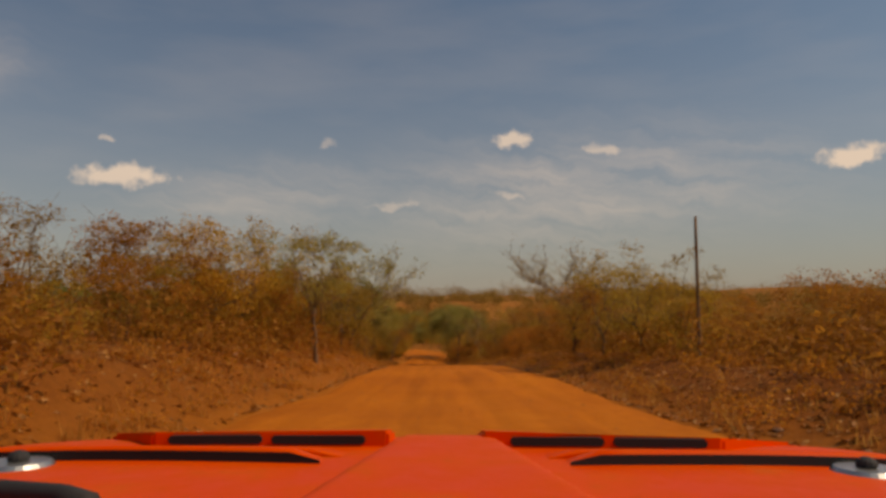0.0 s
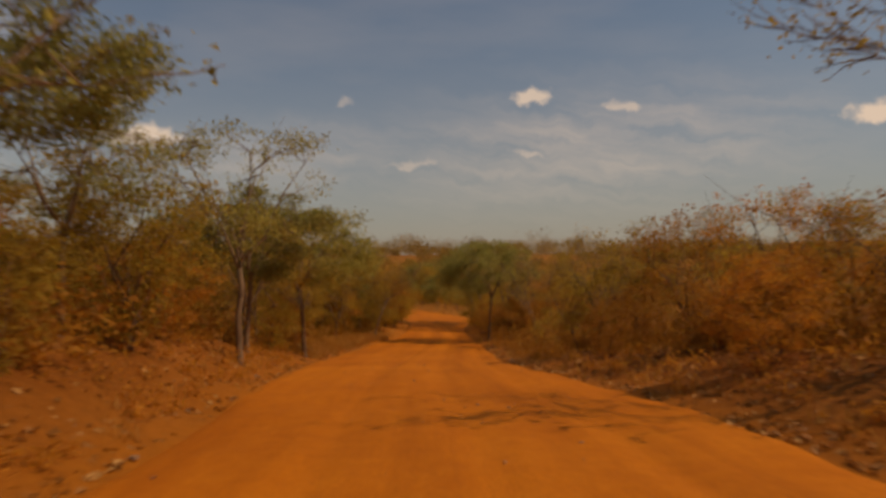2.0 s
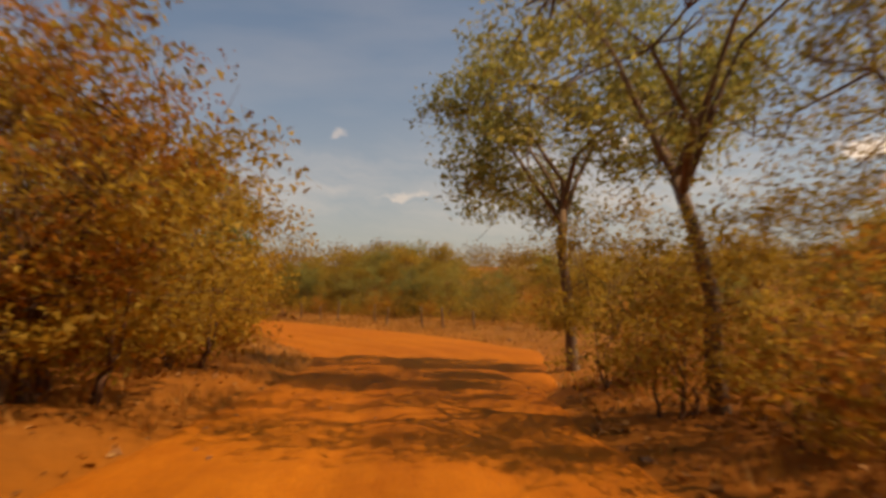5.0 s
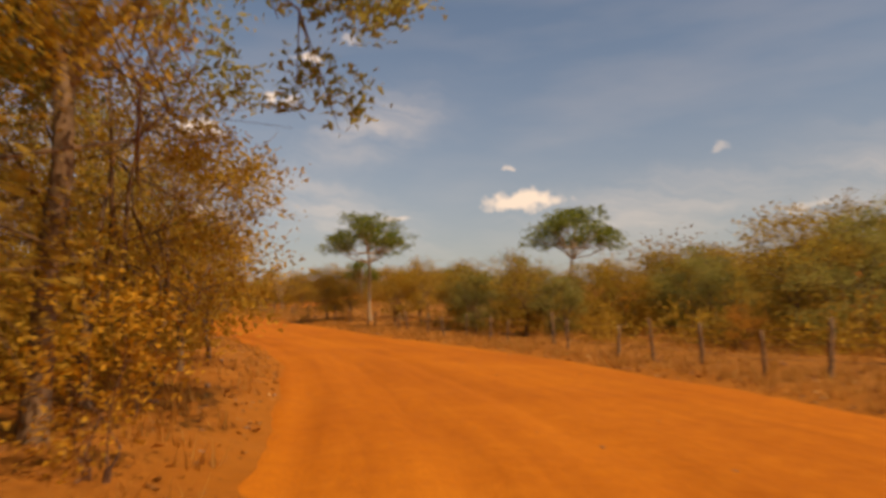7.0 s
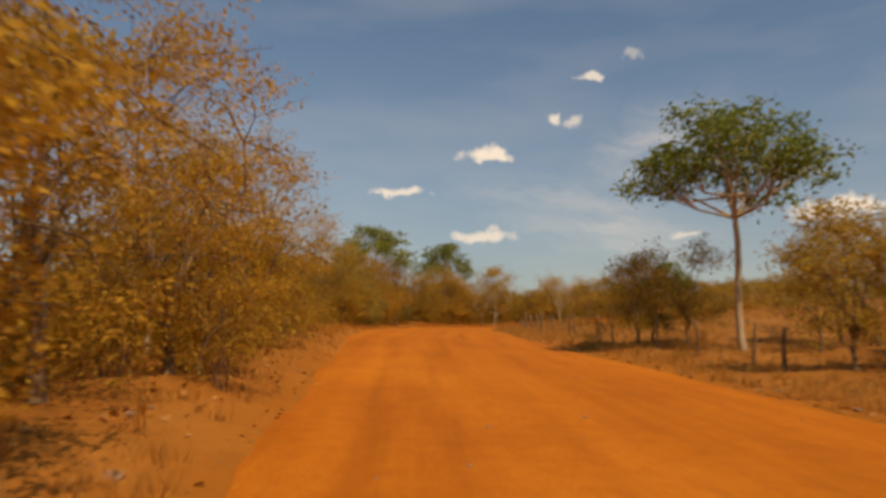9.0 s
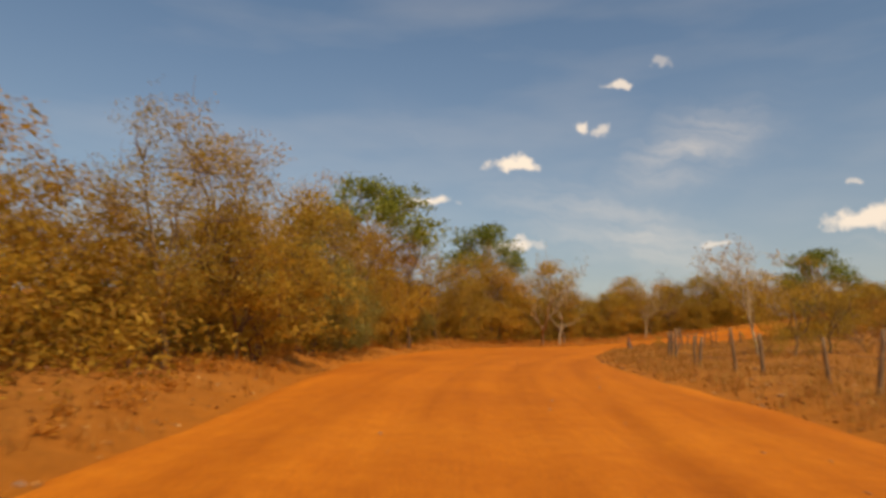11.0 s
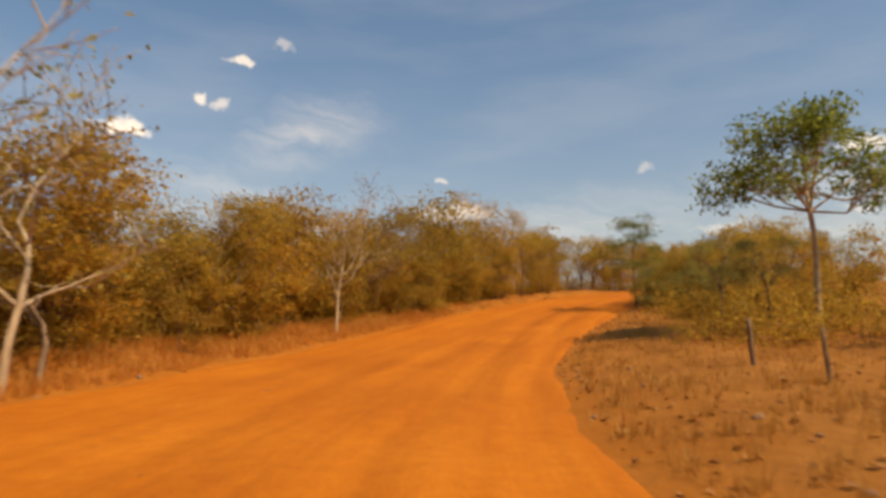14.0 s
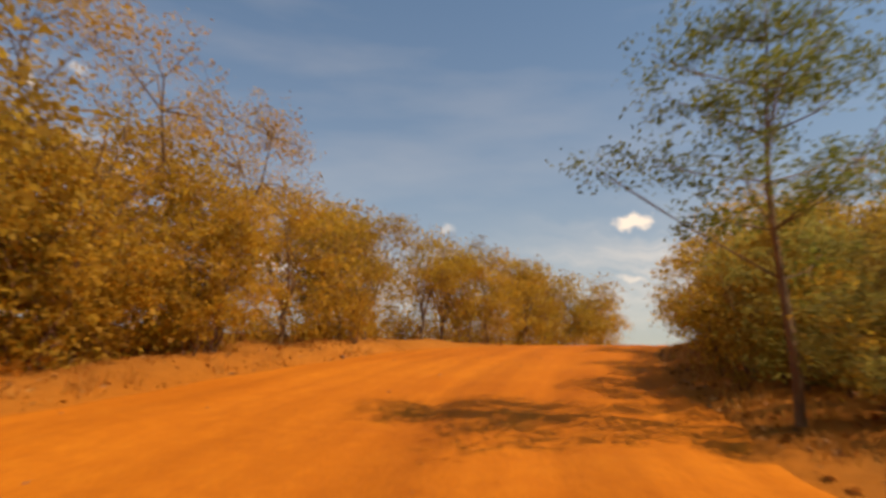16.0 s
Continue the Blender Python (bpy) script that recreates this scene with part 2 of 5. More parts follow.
def bark_material(name, dark, light, scale=9):
    m, n, l, b = material(name, 0.9)
    p = n.new("ShaderNodeTexCoord").outputs["Object"]
    mp = n.new("ShaderNodeMapping")
    mp.inputs["Scale"].default_value = (1, 1, 0.25)
    l.new(p, mp.inputs["Vector"])
    f = noise_node(n, l, mp.outputs[0], scale, 6, 0.7)
    l.new(ramp_node(n, l, f, [(0.35, dark), (0.65, light)]), b.inputs["Base Color"])
    bump_node(n, l, b, f, 0.5, 0.02)
    return m


BARK_PALE = bark_material("pale_bark", (0.24, 0.14, 0.065), (0.50, 0.35, 0.19))
BARK_GREY = bark_material("grey_brown_bark", (0.09, 0.046, 0.02), (0.24, 0.135, 0.06))
BARK_RED = bark_material("dusty_red_bark", (0.07, 0.03, 0.012), (0.18, 0.075, 0.03))
POST_WOOD = bark_material("weathered_post_wood", (0.085, 0.042, 0.017), (0.26, 0.14, 0.058), 14)
m_, n_, l_, b_ = material("rusty_wire", 0.6, 0.7)
b_.inputs["Base Color"].default_value = (0.12, 0.08, 0.06, 1)
WIRE = m_
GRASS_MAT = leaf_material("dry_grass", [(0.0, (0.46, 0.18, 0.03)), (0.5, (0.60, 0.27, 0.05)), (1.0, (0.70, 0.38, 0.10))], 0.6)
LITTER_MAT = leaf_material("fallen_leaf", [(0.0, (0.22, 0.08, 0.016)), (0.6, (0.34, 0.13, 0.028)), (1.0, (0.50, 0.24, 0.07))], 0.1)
STONE_MAT = bark_material("dusty_stone", (0.16, 0.07, 0.03), (0.34, 0.17, 0.08), 20)


# ---------------------------------------------------------------- mesh helpers
def mesh_from(name, verts, faces, mats, smooth=False):
    me = bpy.data.meshes.new(name)
    me.from_pydata([tuple(map(float, v)) for v in verts], [], faces)
    for m in mats if isinstance(mats, (list, tuple)) else (mats,):
        me.materials.append(m)
    if smooth:
        me.polygons.foreach_set("use_smooth", [True] * len(me.polygons))
    me.update()
    return me


def part(name, bm, mat, parent, label=""):
    me = bpy.data.meshes.new(name)
    bm.to_mesh(me)
    bm.free()
    me.materials.append(mat)
    ob = new(name, me)
    ob.parent = parent
    if label:
        tagged(ob, label)
    return ob


def mesh_part(name, me, parent, label=""):
    ob = new(name, me)
    ob.parent = parent
    if label:
        tagged(ob, label)
    return ob


# ---------------------------------------------------------------- the lie of the land
EYE = 1.5
# centre line of the drive: before the start, along it, and on beyond the end
PTS = [(0.0, -70.0 + 5 * i, 0.2) for i in range(14)]
for r in ROWS:
    if r[0] in (0.4, 1.8, 3.9, 11.7, 13.4, 14.9, 15.7):
        continue
    PTS.append((r[1], r[2], r[3] - EYE))
hx, hy, hz, head, grade = ROWS[-1][1], ROWS[-1][2], ROWS[-1][3] - EYE, radians(10.0), 0.125
for k in range(40):
    head += radians(-2.8 if k < 10 else 0.0)
    grade = 0.125 if k < 6 else max(-0.03, grade - 0.03)
    hx, hy, hz = hx - 4 * math.sin(head), hy + 4 * math.cos(head), hz + 4 * grade
    PTS.append((hx, hy, hz))
PTS = np.array(PTS)
ARC = np.r_[0, np.cumsum(np.hypot(*np.diff(PTS[:, :2], axis=0).T))]
S = np.arange(0, ARC[-1], 1.0)
CX, CY, CZ = (np.interp(S, ARC, PTS[:, k]) for k in range(3))
ker = np.hanning(9) / np.hanning(9).sum()
CX, CY, CZ = (np.convolve(np.pad(c, 4, mode="reflect", reflect_type="odd"), ker, "valid") for c in (CX, CY, CZ))
TX, TY = np.gradient(CX), np.gradient(CY)
TL = np.hypot(TX, TY)
TX, TY = TX / TL, TY / TL
# arc length at a second of the drive
ROW_T = np.array([r[0] for r in ROWS])
ROW_S = np.array([S[np.argmin((CX - r[1]) ** 2 + (CY - r[2]) ** 2)] for r in ROWS])
# road edges: seconds, left, right of the drive line
EDGES = np.array([(-5, 3.9, 4.2), (0, 3.9, 4.2), (2.3, 3.0, 4.0), (3.2, 4.2, 3.4), (4.0, 5.0, 3.3), (4.6, 4.8, 2.9), (5.0, 3.7, 2.3), (5.5, 3.0, 2.2), (5.9, 2.2, 3.4), (6.4, 1.4, 6.0),
                  (7.0, 1.25, 7.0), (7.6, 1.6, 7.4), (8, 1.6, 7.5), (9, 1.6, 7.3), (10, 2.2, 6.6), (12, 4.1, 5.4), (12.7, 5.7, 4.2), (13.3, 7.6, 2.9),
                  (13.8, 8.5, 2.4), (14.4, 8.5, 1.6), (15.2, 8.1, 1.4), (15.6, 7.7, 1.7), (16.2, 7.2, 2.8), (20, 3.5, 3.4), (30, 3.5, 3.5)])
S_T = np.interp(S, np.r_[ROW_S[0] - 70, ROW_S, ROW_S[-1] + 170], np.r_[-5, ROW_T, 30])
EDGE_L, EDGE_R = np.interp(S_T, EDGES[:, 0], EDGES[:, 1]), np.interp(S_T, EDGES[:, 0], EDGES[:, 2])


def waves(x, y, seed, scale):
    """Smooth unevenness between about -1 and 1."""
    rng = np.random.RandomState(seed)
    out = 0
    for k in range(7):
        a, p, f = rng.uniform(0, 2 * np.pi), rng.uniform(0, 6.28), rng.uniform(0.6, 2.2) / scale
        out = out + np.sin((x * np.cos(a) + y * np.sin(a)) * f + p + 1.3 * np.sin((x * np.sin(a) - y * np.cos(a)) * f * 0.7 + p * 2))
    return out / 3.2


def land(x, y):
    """Height of the ground, signed distance beyond the road's edge, seconds along the drive, offset to the right."""
    x, y = np.atleast_1d(np.asarray(x, float)), np.atleast_1d(np.asarray(y, float))
    z, e, tt, off = (np.empty(len(x)) for _ in range(4))
    for a in range(0, len(x), 20000):
        xs, ys = x[a:a + 20000, None], y[a:a + 20000, None]
        d2 = (xs - CX) ** 2 + (ys - CY) ** 2
        j = np.argmin(d2, axis=1)
        w = 1 / (d2 + 3 + 0.02 * d2.min(1, keepdims=True)) ** 3
        zc = (w * CZ).sum(1) / w.sum(1)
        o = (xs[:, 0] - CX[j]) * TY[j] - (ys[:, 0] - CY[j]) * TX[j]
        dist = np.sqrt(d2[np.arange(len(j)), j])
        over = np.where(o > 0, dist - EDGE_R[j], dist - EDGE_L[j])
        z[a:a + 20000], e[a:a + 20000], tt[a:a + 20000], off[a:a + 20000] = zc, over, S_T[j], o
    early = np.clip((3.7 - tt) / 0.9, 0, 1)
    k = np.clip(e / (1.6 + 1.6 * early), 0, 1)
    k = k * k * (3 - 2 * k)
    rough = 0.10 * waves(x, y, 3, 1.3) + 0.05 * waves(x, y, 4, 0.45)
    bank = np.where(off < 0, 0.4 + 0.9 * early, 0.2 + 0.55 * early)
    z = z + k * (bank + rough) + np.clip(e - 2, 0, 25) * np.where(off < 0, 0.05, 0.02)
    z = z + 5.0 * np.exp(-((x + 145) ** 2 + (y - 205) ** 2) / 2600) * np.clip((e - 7) / 30, 0, 1)
    z = z - 0.16 * (1 - np.clip((e + 0.9) / 1.0, 0, 1)) + 0.05 * waves(x, y, 5, 0.8) * np.clip(1 - abs(e) / 1.2, 0, 1)
    far = np.clip((e - 30) / 220, 0, 1)
    z = z + far * (7 + 5 * waves(x, y, 8, 90)) + np.clip((e - 250) / 900, 0, 1) * (14 + 12 * waves(x, y, 9, 260))
    return z, e, tt, off


def ground_z(x, y):
    return float(land([x], [y])[0][0])


def at(t, off):
    """A place on the ground: seconds along the drive, metres to its right."""
    s = np.interp(t, np.r_[-5, ROW_T, 30], np.r_[ROW_S[0] - 70, ROW_S, ROW_S[-1] + 170])
    i = np.interp(s, S, np.arange(len(S)))
    x, y, tx, ty = (np.interp(i, np.arange(len(S)), q) for q in (CX, CY, TX, TY))
    x, y = x + ty * off, y - tx * off
    return x, y, ground_z(x, y)


def spaced(lo, hi, step, out):
    mid = np.arange(lo, hi + step, step)
    g = np.cumsum(step * 1.22 ** np.arange(1, 48))
    g = g[g < out]
    return np.r_[lo - g[::-1], mid, mid[-1] + g]


gx, gy = spaced(-132, 26, 0.85, 2600), spaced(-14, 285, 0.85, 2600)
GX, GY = np.meshgrid(gx, gy)
gz, ge = land(GX.ravel(), GY.ravel())[:2]
nx, ny = len(gx), len(gy)
idx = np.arange(nx * ny).reshape(ny, nx)
quads = np.stack([idx[:-1, :-1], idx[:-1, 1:], idx[1:, 1:], idx[1:, :-1]], -1).reshape(-1, 4)
ground_me = bpy.data.meshes.new("ground")
ground_me.vertices.add(nx * ny)
ground_me.vertices.foreach_set("co", np.stack([GX.ravel(), GY.ravel(), gz], -1).ravel())
ground_me.loops.add(len(quads) * 4)
ground_me.loops.foreach_set("vertex_index", quads.ravel())
ground_me.polygons.add(len(quads))
ground_me.polygons.foreach_set("loop_start", np.arange(0, len(quads) * 4, 4))
ground_me.polygons.foreach_set("loop_total", np.full(len(quads), 4))
ground_me.polygons.foreach_set("use_smooth", np.ones(len(quads), bool))
ground_me.materials.append(GROUND_MAT)
dust = ground_me.attributes.new("road_dust", "FLOAT", "POINT")
dust.data.foreach_set("value", (0.85 * np.exp(-np.clip(ge, 0, 60) / 1.1)).astype(np.float32))
ground_me.update(calc_edges=True)
ground_me.validate()
ground = tagged(new("ground", ground_me), "dry reddish savanna ground with banks and rough verges", "ground", kind="structure")

# the road: a strip with a worn crown and wheel ruts
us = np.linspace(0, 1, 41)
fine_s = np.arange(ROW_S[0] - 30, ROW_S[-1] + 120, 0.5)
rx, ry, rz, rtx, rty, rl, rr = (np.interp(fine_s, S, q) for q in (CX, CY, CZ, TX, TY, EDGE_L, EDGE_R))
jl = 0.16 * waves(fine_s, fine_s * 0, 21, 2.6)
jr = 0.16 * waves(fine_s, fine_s * 0, 22, 2.6)
off = -(rl + 0.35 + jl)[:, None] + (rl + rr + 0.7 + jl + jr)[:, None] * us[None]
vx, vy = rx[:, None] + rty[:, None] * off, ry[:, None] - rtx[:, None] * off
edge = np.minimum(us, 1 - us)[None] * (rl + rr + 1)[:, None]
wob = 0.35 * waves(fine_s, fine_s * 0, 23, 14)
rut = sum(np.exp(-((off - c - wob[:, None]) / 0.22) ** 2) for c in (-0.85, 0.85, 2.6))
vz = rz[:, None] + 0.03 * np.minimum(edge, 2) - 0.05 * rut - 0.16 * np.clip(1 - edge / 0.45, 0, 1) + 0.018 * waves(vx, vy, 31, 0.9) + 0.010 * waves(vx, vy, 32, 0.3)
ns, nu = vx.shape
ridx = np.arange(ns * nu).reshape(ns, nu)
rq = np.stack([ridx[:-1, :-1], ridx[:-1, 1:], ridx[1:, 1:], ridx[1:, :-1]], -1).reshape(-1, 4)
road_me = mesh_from("road", np.stack([vx.ravel(), vy.ravel(), vz.ravel()], -1), rq.tolist(), ROAD_MAT, True)
uv = road_me.uv_layers.new(name="along")
li = np.empty(len(road_me.loops), dtype=int)
road_me.loops.foreach_get("vertex_index", li)
uv.data.foreach_set("uv", np.stack([off.ravel()[li], np.repeat(fine_s, nu)[li]], -1).ravel().astype(np.float32))
tagged(new("road", road_me), "rutted orange-red dirt road with loose dusty surface", "road", kind="structure")


# ---------------------------------------------------------------- plants
def tube(verts, faces, pts, radii, sides):
    base = len(verts)
    for k, (p, r) in enumerate(zip(pts, radii)):
        d = (pts[min(k + 1, len(pts) - 1)] - pts[max(k - 1, 0)])
        d = d / (np.linalg.norm(d) + 1e-9)
        a = np.cross(d, (0.31, 0.2, 0.93) if abs(d[2]) < 0.9 else (1, 0, 0))
        a /= np.linalg.norm(a) + 1e-9
        b = np.cross(d, a)
        for i in range(sides):
            q = 2 * math.pi * i / sides
            verts.append(p + r * (math.cos(q) * a + math.sin(q) * b))
    for k in range(len(pts) - 1):
        for i in range(sides):
            j = (i + 1) % sides
            faces.append((base + k * sides + i, base + k * sides + j, base + (k + 1) * sides + j, base + (k + 1) * sides + i))
    faces.append(tuple(base + (len(pts) - 1) * sides + i for i in range(sides)))


def leaves_mesh(name, centres, sizes, mat, rng, flat=0.5, simple=False):
    """Folded leaf blades, two triangles each, or one where they are far."""
    n = len(centres)
    nor = rng.normal(size=(n, 3))
    nor[:, 2] = abs(nor[:, 2]) + flat
    nor /= np.linalg.norm(nor, axis=1, keepdims=True)
    d = np.cross(nor, rng.normal(size=(n, 3)))
    d /= np.linalg.norm(d, axis=1, keepdims=True) + 1e-9
    w = np.cross(nor, d)
    L, B = sizes[:, None], sizes[:, None] * rng.uniform(0.32, 0.5, (n, 1))
    v = np.empty((n, 4, 3))
    v[:, 0] = centres - d * L * 0.5
    v[:, 1] = centres + w * B + nor * B * 0.35
    v[:, 2] = centres + d * L * 0.5 - nor * L * 0.1
    v[:, 3] = centres - w * B + nor * B * 0.35
    if simple:
        i = np.arange(n)[:, None] * 3
        return mesh_from(name, v[:, [0, 1, 2]].reshape(-1, 3), (i + [0, 1, 2]).tolist(), mat)
    i = np.arange(n)[:, None] * 4
    f = np.concatenate([i + [0, 1, 2], i + [0, 2, 3]], axis=1).reshape(-1, 3)
    return mesh_from(name, v.reshape(-1, 3), f.tolist(), mat)


def grow(seed, height, trunk=0.35, stems=1, lean=(0, 0), spread=0.8, levels=3, kids=(5, 4, 4), up=0.25, radius=0.09, wiggle=0.12, ratio=0.62, flatten=1.0):
    """A branching skeleton: tubes for the wood, and twigs that carry leaves."""
    rng = np.random.RandomState(seed)
    verts, faces, twigs = [], [], []

    def limb(p, d, length, r, level):
        n = (6 if stems == 1 else 4) if level == 0 else (3 if level < levels - 1 else 2)
        pts, dirs = [p], [d]
        for k in range(n):
            d = d + rng.normal(size=3) * wiggle
            d[2] += up * (0.25 if level else 0.05)
            d = d / np.linalg.norm(d)
            p = p + d * length / n
            pts.append(p)
            dirs.append(d)
        taper = [r * (1 - 0.62 * k / n) for k in range(n + 1)]
        if level == 0:
            taper[0] *= 1.5
        tube(verts, faces, pts, taper, (7, 5, 3, 3)[min(level + (stems > 1), 3)])
        if level >= levels - 1:
            twigs.append(np.array(pts))
            return
        for c in range(kids[level]):
            f = rng.uniform(trunk if level == 0 else 0.3, 1.0) if c else 1.0
            i = min(int(f * n), n - 1)
            q = pts[i] + (pts[i + 1] - pts[i]) * (f * n - i if f < 1 else 1)
            a = rng.uniform(0, 6.283) if level else 6.283 * (c + rng.uniform(0, 0.7)) / kids[0]
            side = np.array((math.cos(a), math.sin(a), rng.uniform(-0.15, 0.35) * flatten))
            nd = dirs[i + 1] * (1 - spread * (0.5 if c == 0 else 1)) + side * spread
            nd /= np.linalg.norm(nd)
            limb(q, nd, length * ratio * rng.uniform(0.75, 1.2), max(taper[i] * 0.6, 0.012), level + 1)

    for k in range(stems):
        a = rng.uniform(0, 6.283)
        o = 0.0 if stems == 1 else 0.5
        d = np.array((lean[0] + o * math.cos(a), lean[1] + o * math.sin(a), 1.0))
        d /= np.linalg.norm(d)
        start = np.array((0.06 * stems * math.cos(a) * (stems > 1), 0.06 * stems * math.sin(a) * (stems > 1), -0.15))
        limb(start, d, height * (0.62 if stems == 1 else 0.55), radius, 0)
    return verts, faces, twigs, rng


def plant(name, label, category, wood, leaf_mat, seed, leaf=0.14, per_twig=10, scatter=0.16, group="", **shape):
    verts, faces, twigs, rng = grow(seed, **shape)
    top = tagged(new(name), label, category, group)
    mesh_part("trunk" if shape.get("stems", 1) == 1 else "stem", mesh_from("trunk", verts, faces, wood, True), top)
    if per_twig:
        cs = []
        for tw in twigs:
            f = rng.uniform(0.25, 1.1, per_twig) * (len(tw) - 1)
            i = np.clip(f.astype(int), 0, len(tw) - 2)
            cs.append(tw[i] + (tw[i + 1] - tw[i]) * (f - i)[:, None] + rng.normal(size=(per_twig, 3)) * scatter * (1, 1, 0.7))
        cs = np.concatenate(cs)
        mesh_part("crown", leaves_mesh("crown", cs, leaf * rng.uniform(0.6, 1.35, len(cs)), leaf_mat, rng), top)
    return top


TOPS = {}
KINDS = {}


def kind_of(key, make, seeds, **more):
    """Grown once for each seed; the first stand of each is the plant itself."""
    KINDS[key] = [[make, dict(more, seed=s), None] for s in seeds]


def stand(key, x, y, top=None, tall=None, turn=None):
    """Plant one of a kind on the ground, with its crown's top at that height."""
    e, t_here, o = (float(v[0]) for v in land([x], [y])[1:])
    need = tall or min(max(top - ground_z(x, y), 1.0), 13.0)
    if key in SMALL and need > 3.4:
        key = {"rust": "rustt", "ochreb": "ochre", "oliveb": "olive"}.get(key, key)
    if key in ("ochre", "olive") and need > 6.0:
        key += "_tall"
    room = 0.22 * need + (0.5 if key in SMALL else 0.9)
    if key in HIGH:
        room = 0.7
    if key in ("thick", "thickr", "thicko", "thickg"):
        room = 0.3 * need
    if e < room:
        j = int(np.argmin((CX - x) ** 2 + (CY - y) ** 2))
        s = (room - e) * (1 if o > 0 else -1)
        x, y = x + TY[j] * s, y - TX[j] * s
    z = ground_z(x, y)
    tall = tall or min(max(top - z, 1.0), 13.0)
    slot = KINDS[key][RNG.randint(len(KINDS[key]))]
    turn = RNG.uniform(0, 6.28) if turn is None else turn
    if slot[2] is None:
        ob = slot[0](**slot[1])
        TOPS[ob.name] = max(max(v.co.z for v in c.data.vertices) for c in ob.children)
        slot[2] = ob
        fresh = True
    else:
        ob, fresh = slot[2], False
    k = tall / TOPS[slot[2].name]
    wide = k * RNG.uniform(0.92, 1.08)
    m = Matrix.LocRotScale((x, y, z - 0.03), Euler((0, 0, turn)), (wide, wide, k))
    if fresh:
        ob.matrix_basis = m
    else:
        made = copy_thing(ob, m)
        made.matrix_basis = m
        ob = made
    return ob


SMALL = ("rust", "ochreb", "oliveb", "bare")
HIGH = ("leaner", "slant", "broad", "oliveh", "sparse", "sparsep", "green", "layered")
RNG = np.random.RandomState(17)
BARE = dict(trunk=0.45, spread=0.55, levels=4, kids=(6, 5, 5), radius=0.08, up=0.5, wiggle=0.17, height=5.0)


def tufts(rng, centre, reach, count, tuft, spread, inner=0.15, power=0.55):
    """Leaf places gathered in small tufts that fill an uneven ball."""
    n = max(1, count // tuft)
    v = rng.normal(size=(n, 3))
    v /= np.linalg.norm(v, axis=1, keepdims=True)
    v *= rng.uniform(inner, 1.0, (n, 1)) ** power
    hubs = np.repeat(centre + v * reach + rng.normal(size=(n, 3)) * 0.12 * reach, tuft, axis=0)
    return hubs + rng.normal(size=hubs.shape) * spread * (1, 1, 0.6)


def lobed(name, label, category, wood, leaf_mat, seed, leaf=0.1, lobes=20, per_lobe=150, height=5.0, fork=0.3, mid=0.62, rise=0.34, wide=0.36,
          lobe=(0.11, 0.19), radius=0.09, stems=1, simple=True, tuft=11, gather=0.13):
    """Limbs from one or more stems, each ending in a cloud of leaves; the clouds fill an uneven crown with gaps."""
    rng = np.random.RandomState(seed)
    verts, faces, cs = [], [], []
    feet = []
    for k in range(stems):
        a, o = rng.uniform(0, 6.28), (0.0 if stems == 1 else 0.05 * height)
        foot = np.array((o * math.cos(a), o * math.sin(a), -0.12))
        head = np.array((o * 2 * math.cos(a) + rng.normal() * 0.06 * height * fork, o * 2 * math.sin(a) + rng.normal() * 0.06 * height * fork, height * fork * rng.uniform(0.85, 1.15)))
        pts = [foot + (head - foot) * f + np.r_[rng.normal(size=2) * 0.012 * height * f, 0] for f in (0, 0.25, 0.5, 0.75, 1.0)]
        tube(verts, faces, pts, [radius * q for q in (1.35, 1.0, 0.92, 0.86, 0.8)], 7 if stems == 1 else 4)
        feet.append(pts)
    knots = []
    for k in range(5):
        pts = feet[k % len(feet)]
        a = 1.257 * k + rng.uniform(-0.4, 0.4)
        q = rng.uniform(0.35, 0.7)
        end = np.array((math.cos(a) * wide * q, math.sin(a) * wide * q, mid + rise * rng.uniform(-0.15, 0.6))) * height
        start = pts[-1] if k % 2 else pts[-1] * 0.7 + pts[-2] * 0.3
        way = [start + (end - start) * f + np.r_[rng.normal(size=2) * 0.03, 0.05 * math.sin(f * 3.1) - 0.03] * height * (f > 0) for f in (0, 0.3, 0.65, 1.0)]
        tube(verts, faces, way, [radius * q for q in (0.62, 0.45, 0.3, 0.16)], 5 if stems == 1 else 3)
        knots += way[1:]
    knots = np.array(knots)
    for k in range(lobes):
        u = rng.normal(size=3)
        u /= np.linalg.norm(u)
        u *= rng.uniform(0.3, 1.0) ** 0.45
        c = np.array((u[0] * wide, u[1] * wide, mid + u[2] * rise)) * height
        c[2] = max(c[2], 0.07 * height)
        start = knots[np.argmin(((knots - c) ** 2).sum(1) + 0.02 * rng.uniform(0, 1, len(knots)) * height ** 2)]
        elbow = start * 0.5 + c * 0.5 + rng.normal(size=3) * 0.035 * height
        tube(verts, faces, [start, elbow, c], [radius * 0.22, radius * 0.14, 0.006], 4 if stems == 1 else 3)
        size = height * rng.uniform(*lobe)
        for q in range(2 if stems == 1 else 1):
            tip = c + rng.normal(size=3) * size * 0.6
            tube(verts, faces, [elbow, tip], [radius * 0.1, 0.004], 3)
        cs.append(tufts(rng, c, size * np.array((1, 1, 0.62)), per_lobe, tuft, gather))
    top_ob = tagged(new(name), label, category)
    mesh_part("trunk" if stems == 1 else "stem", mesh_from("trunk", verts, faces, wood, True), top_ob)
    cs = np.concatenate(cs)
    mesh_part("crown", leaves_mesh("crown", cs, leaf * rng.uniform(0.55, 1.4, len(cs)), leaf_mat, rng, 0.5, simple), top_ob)
    return top_ob


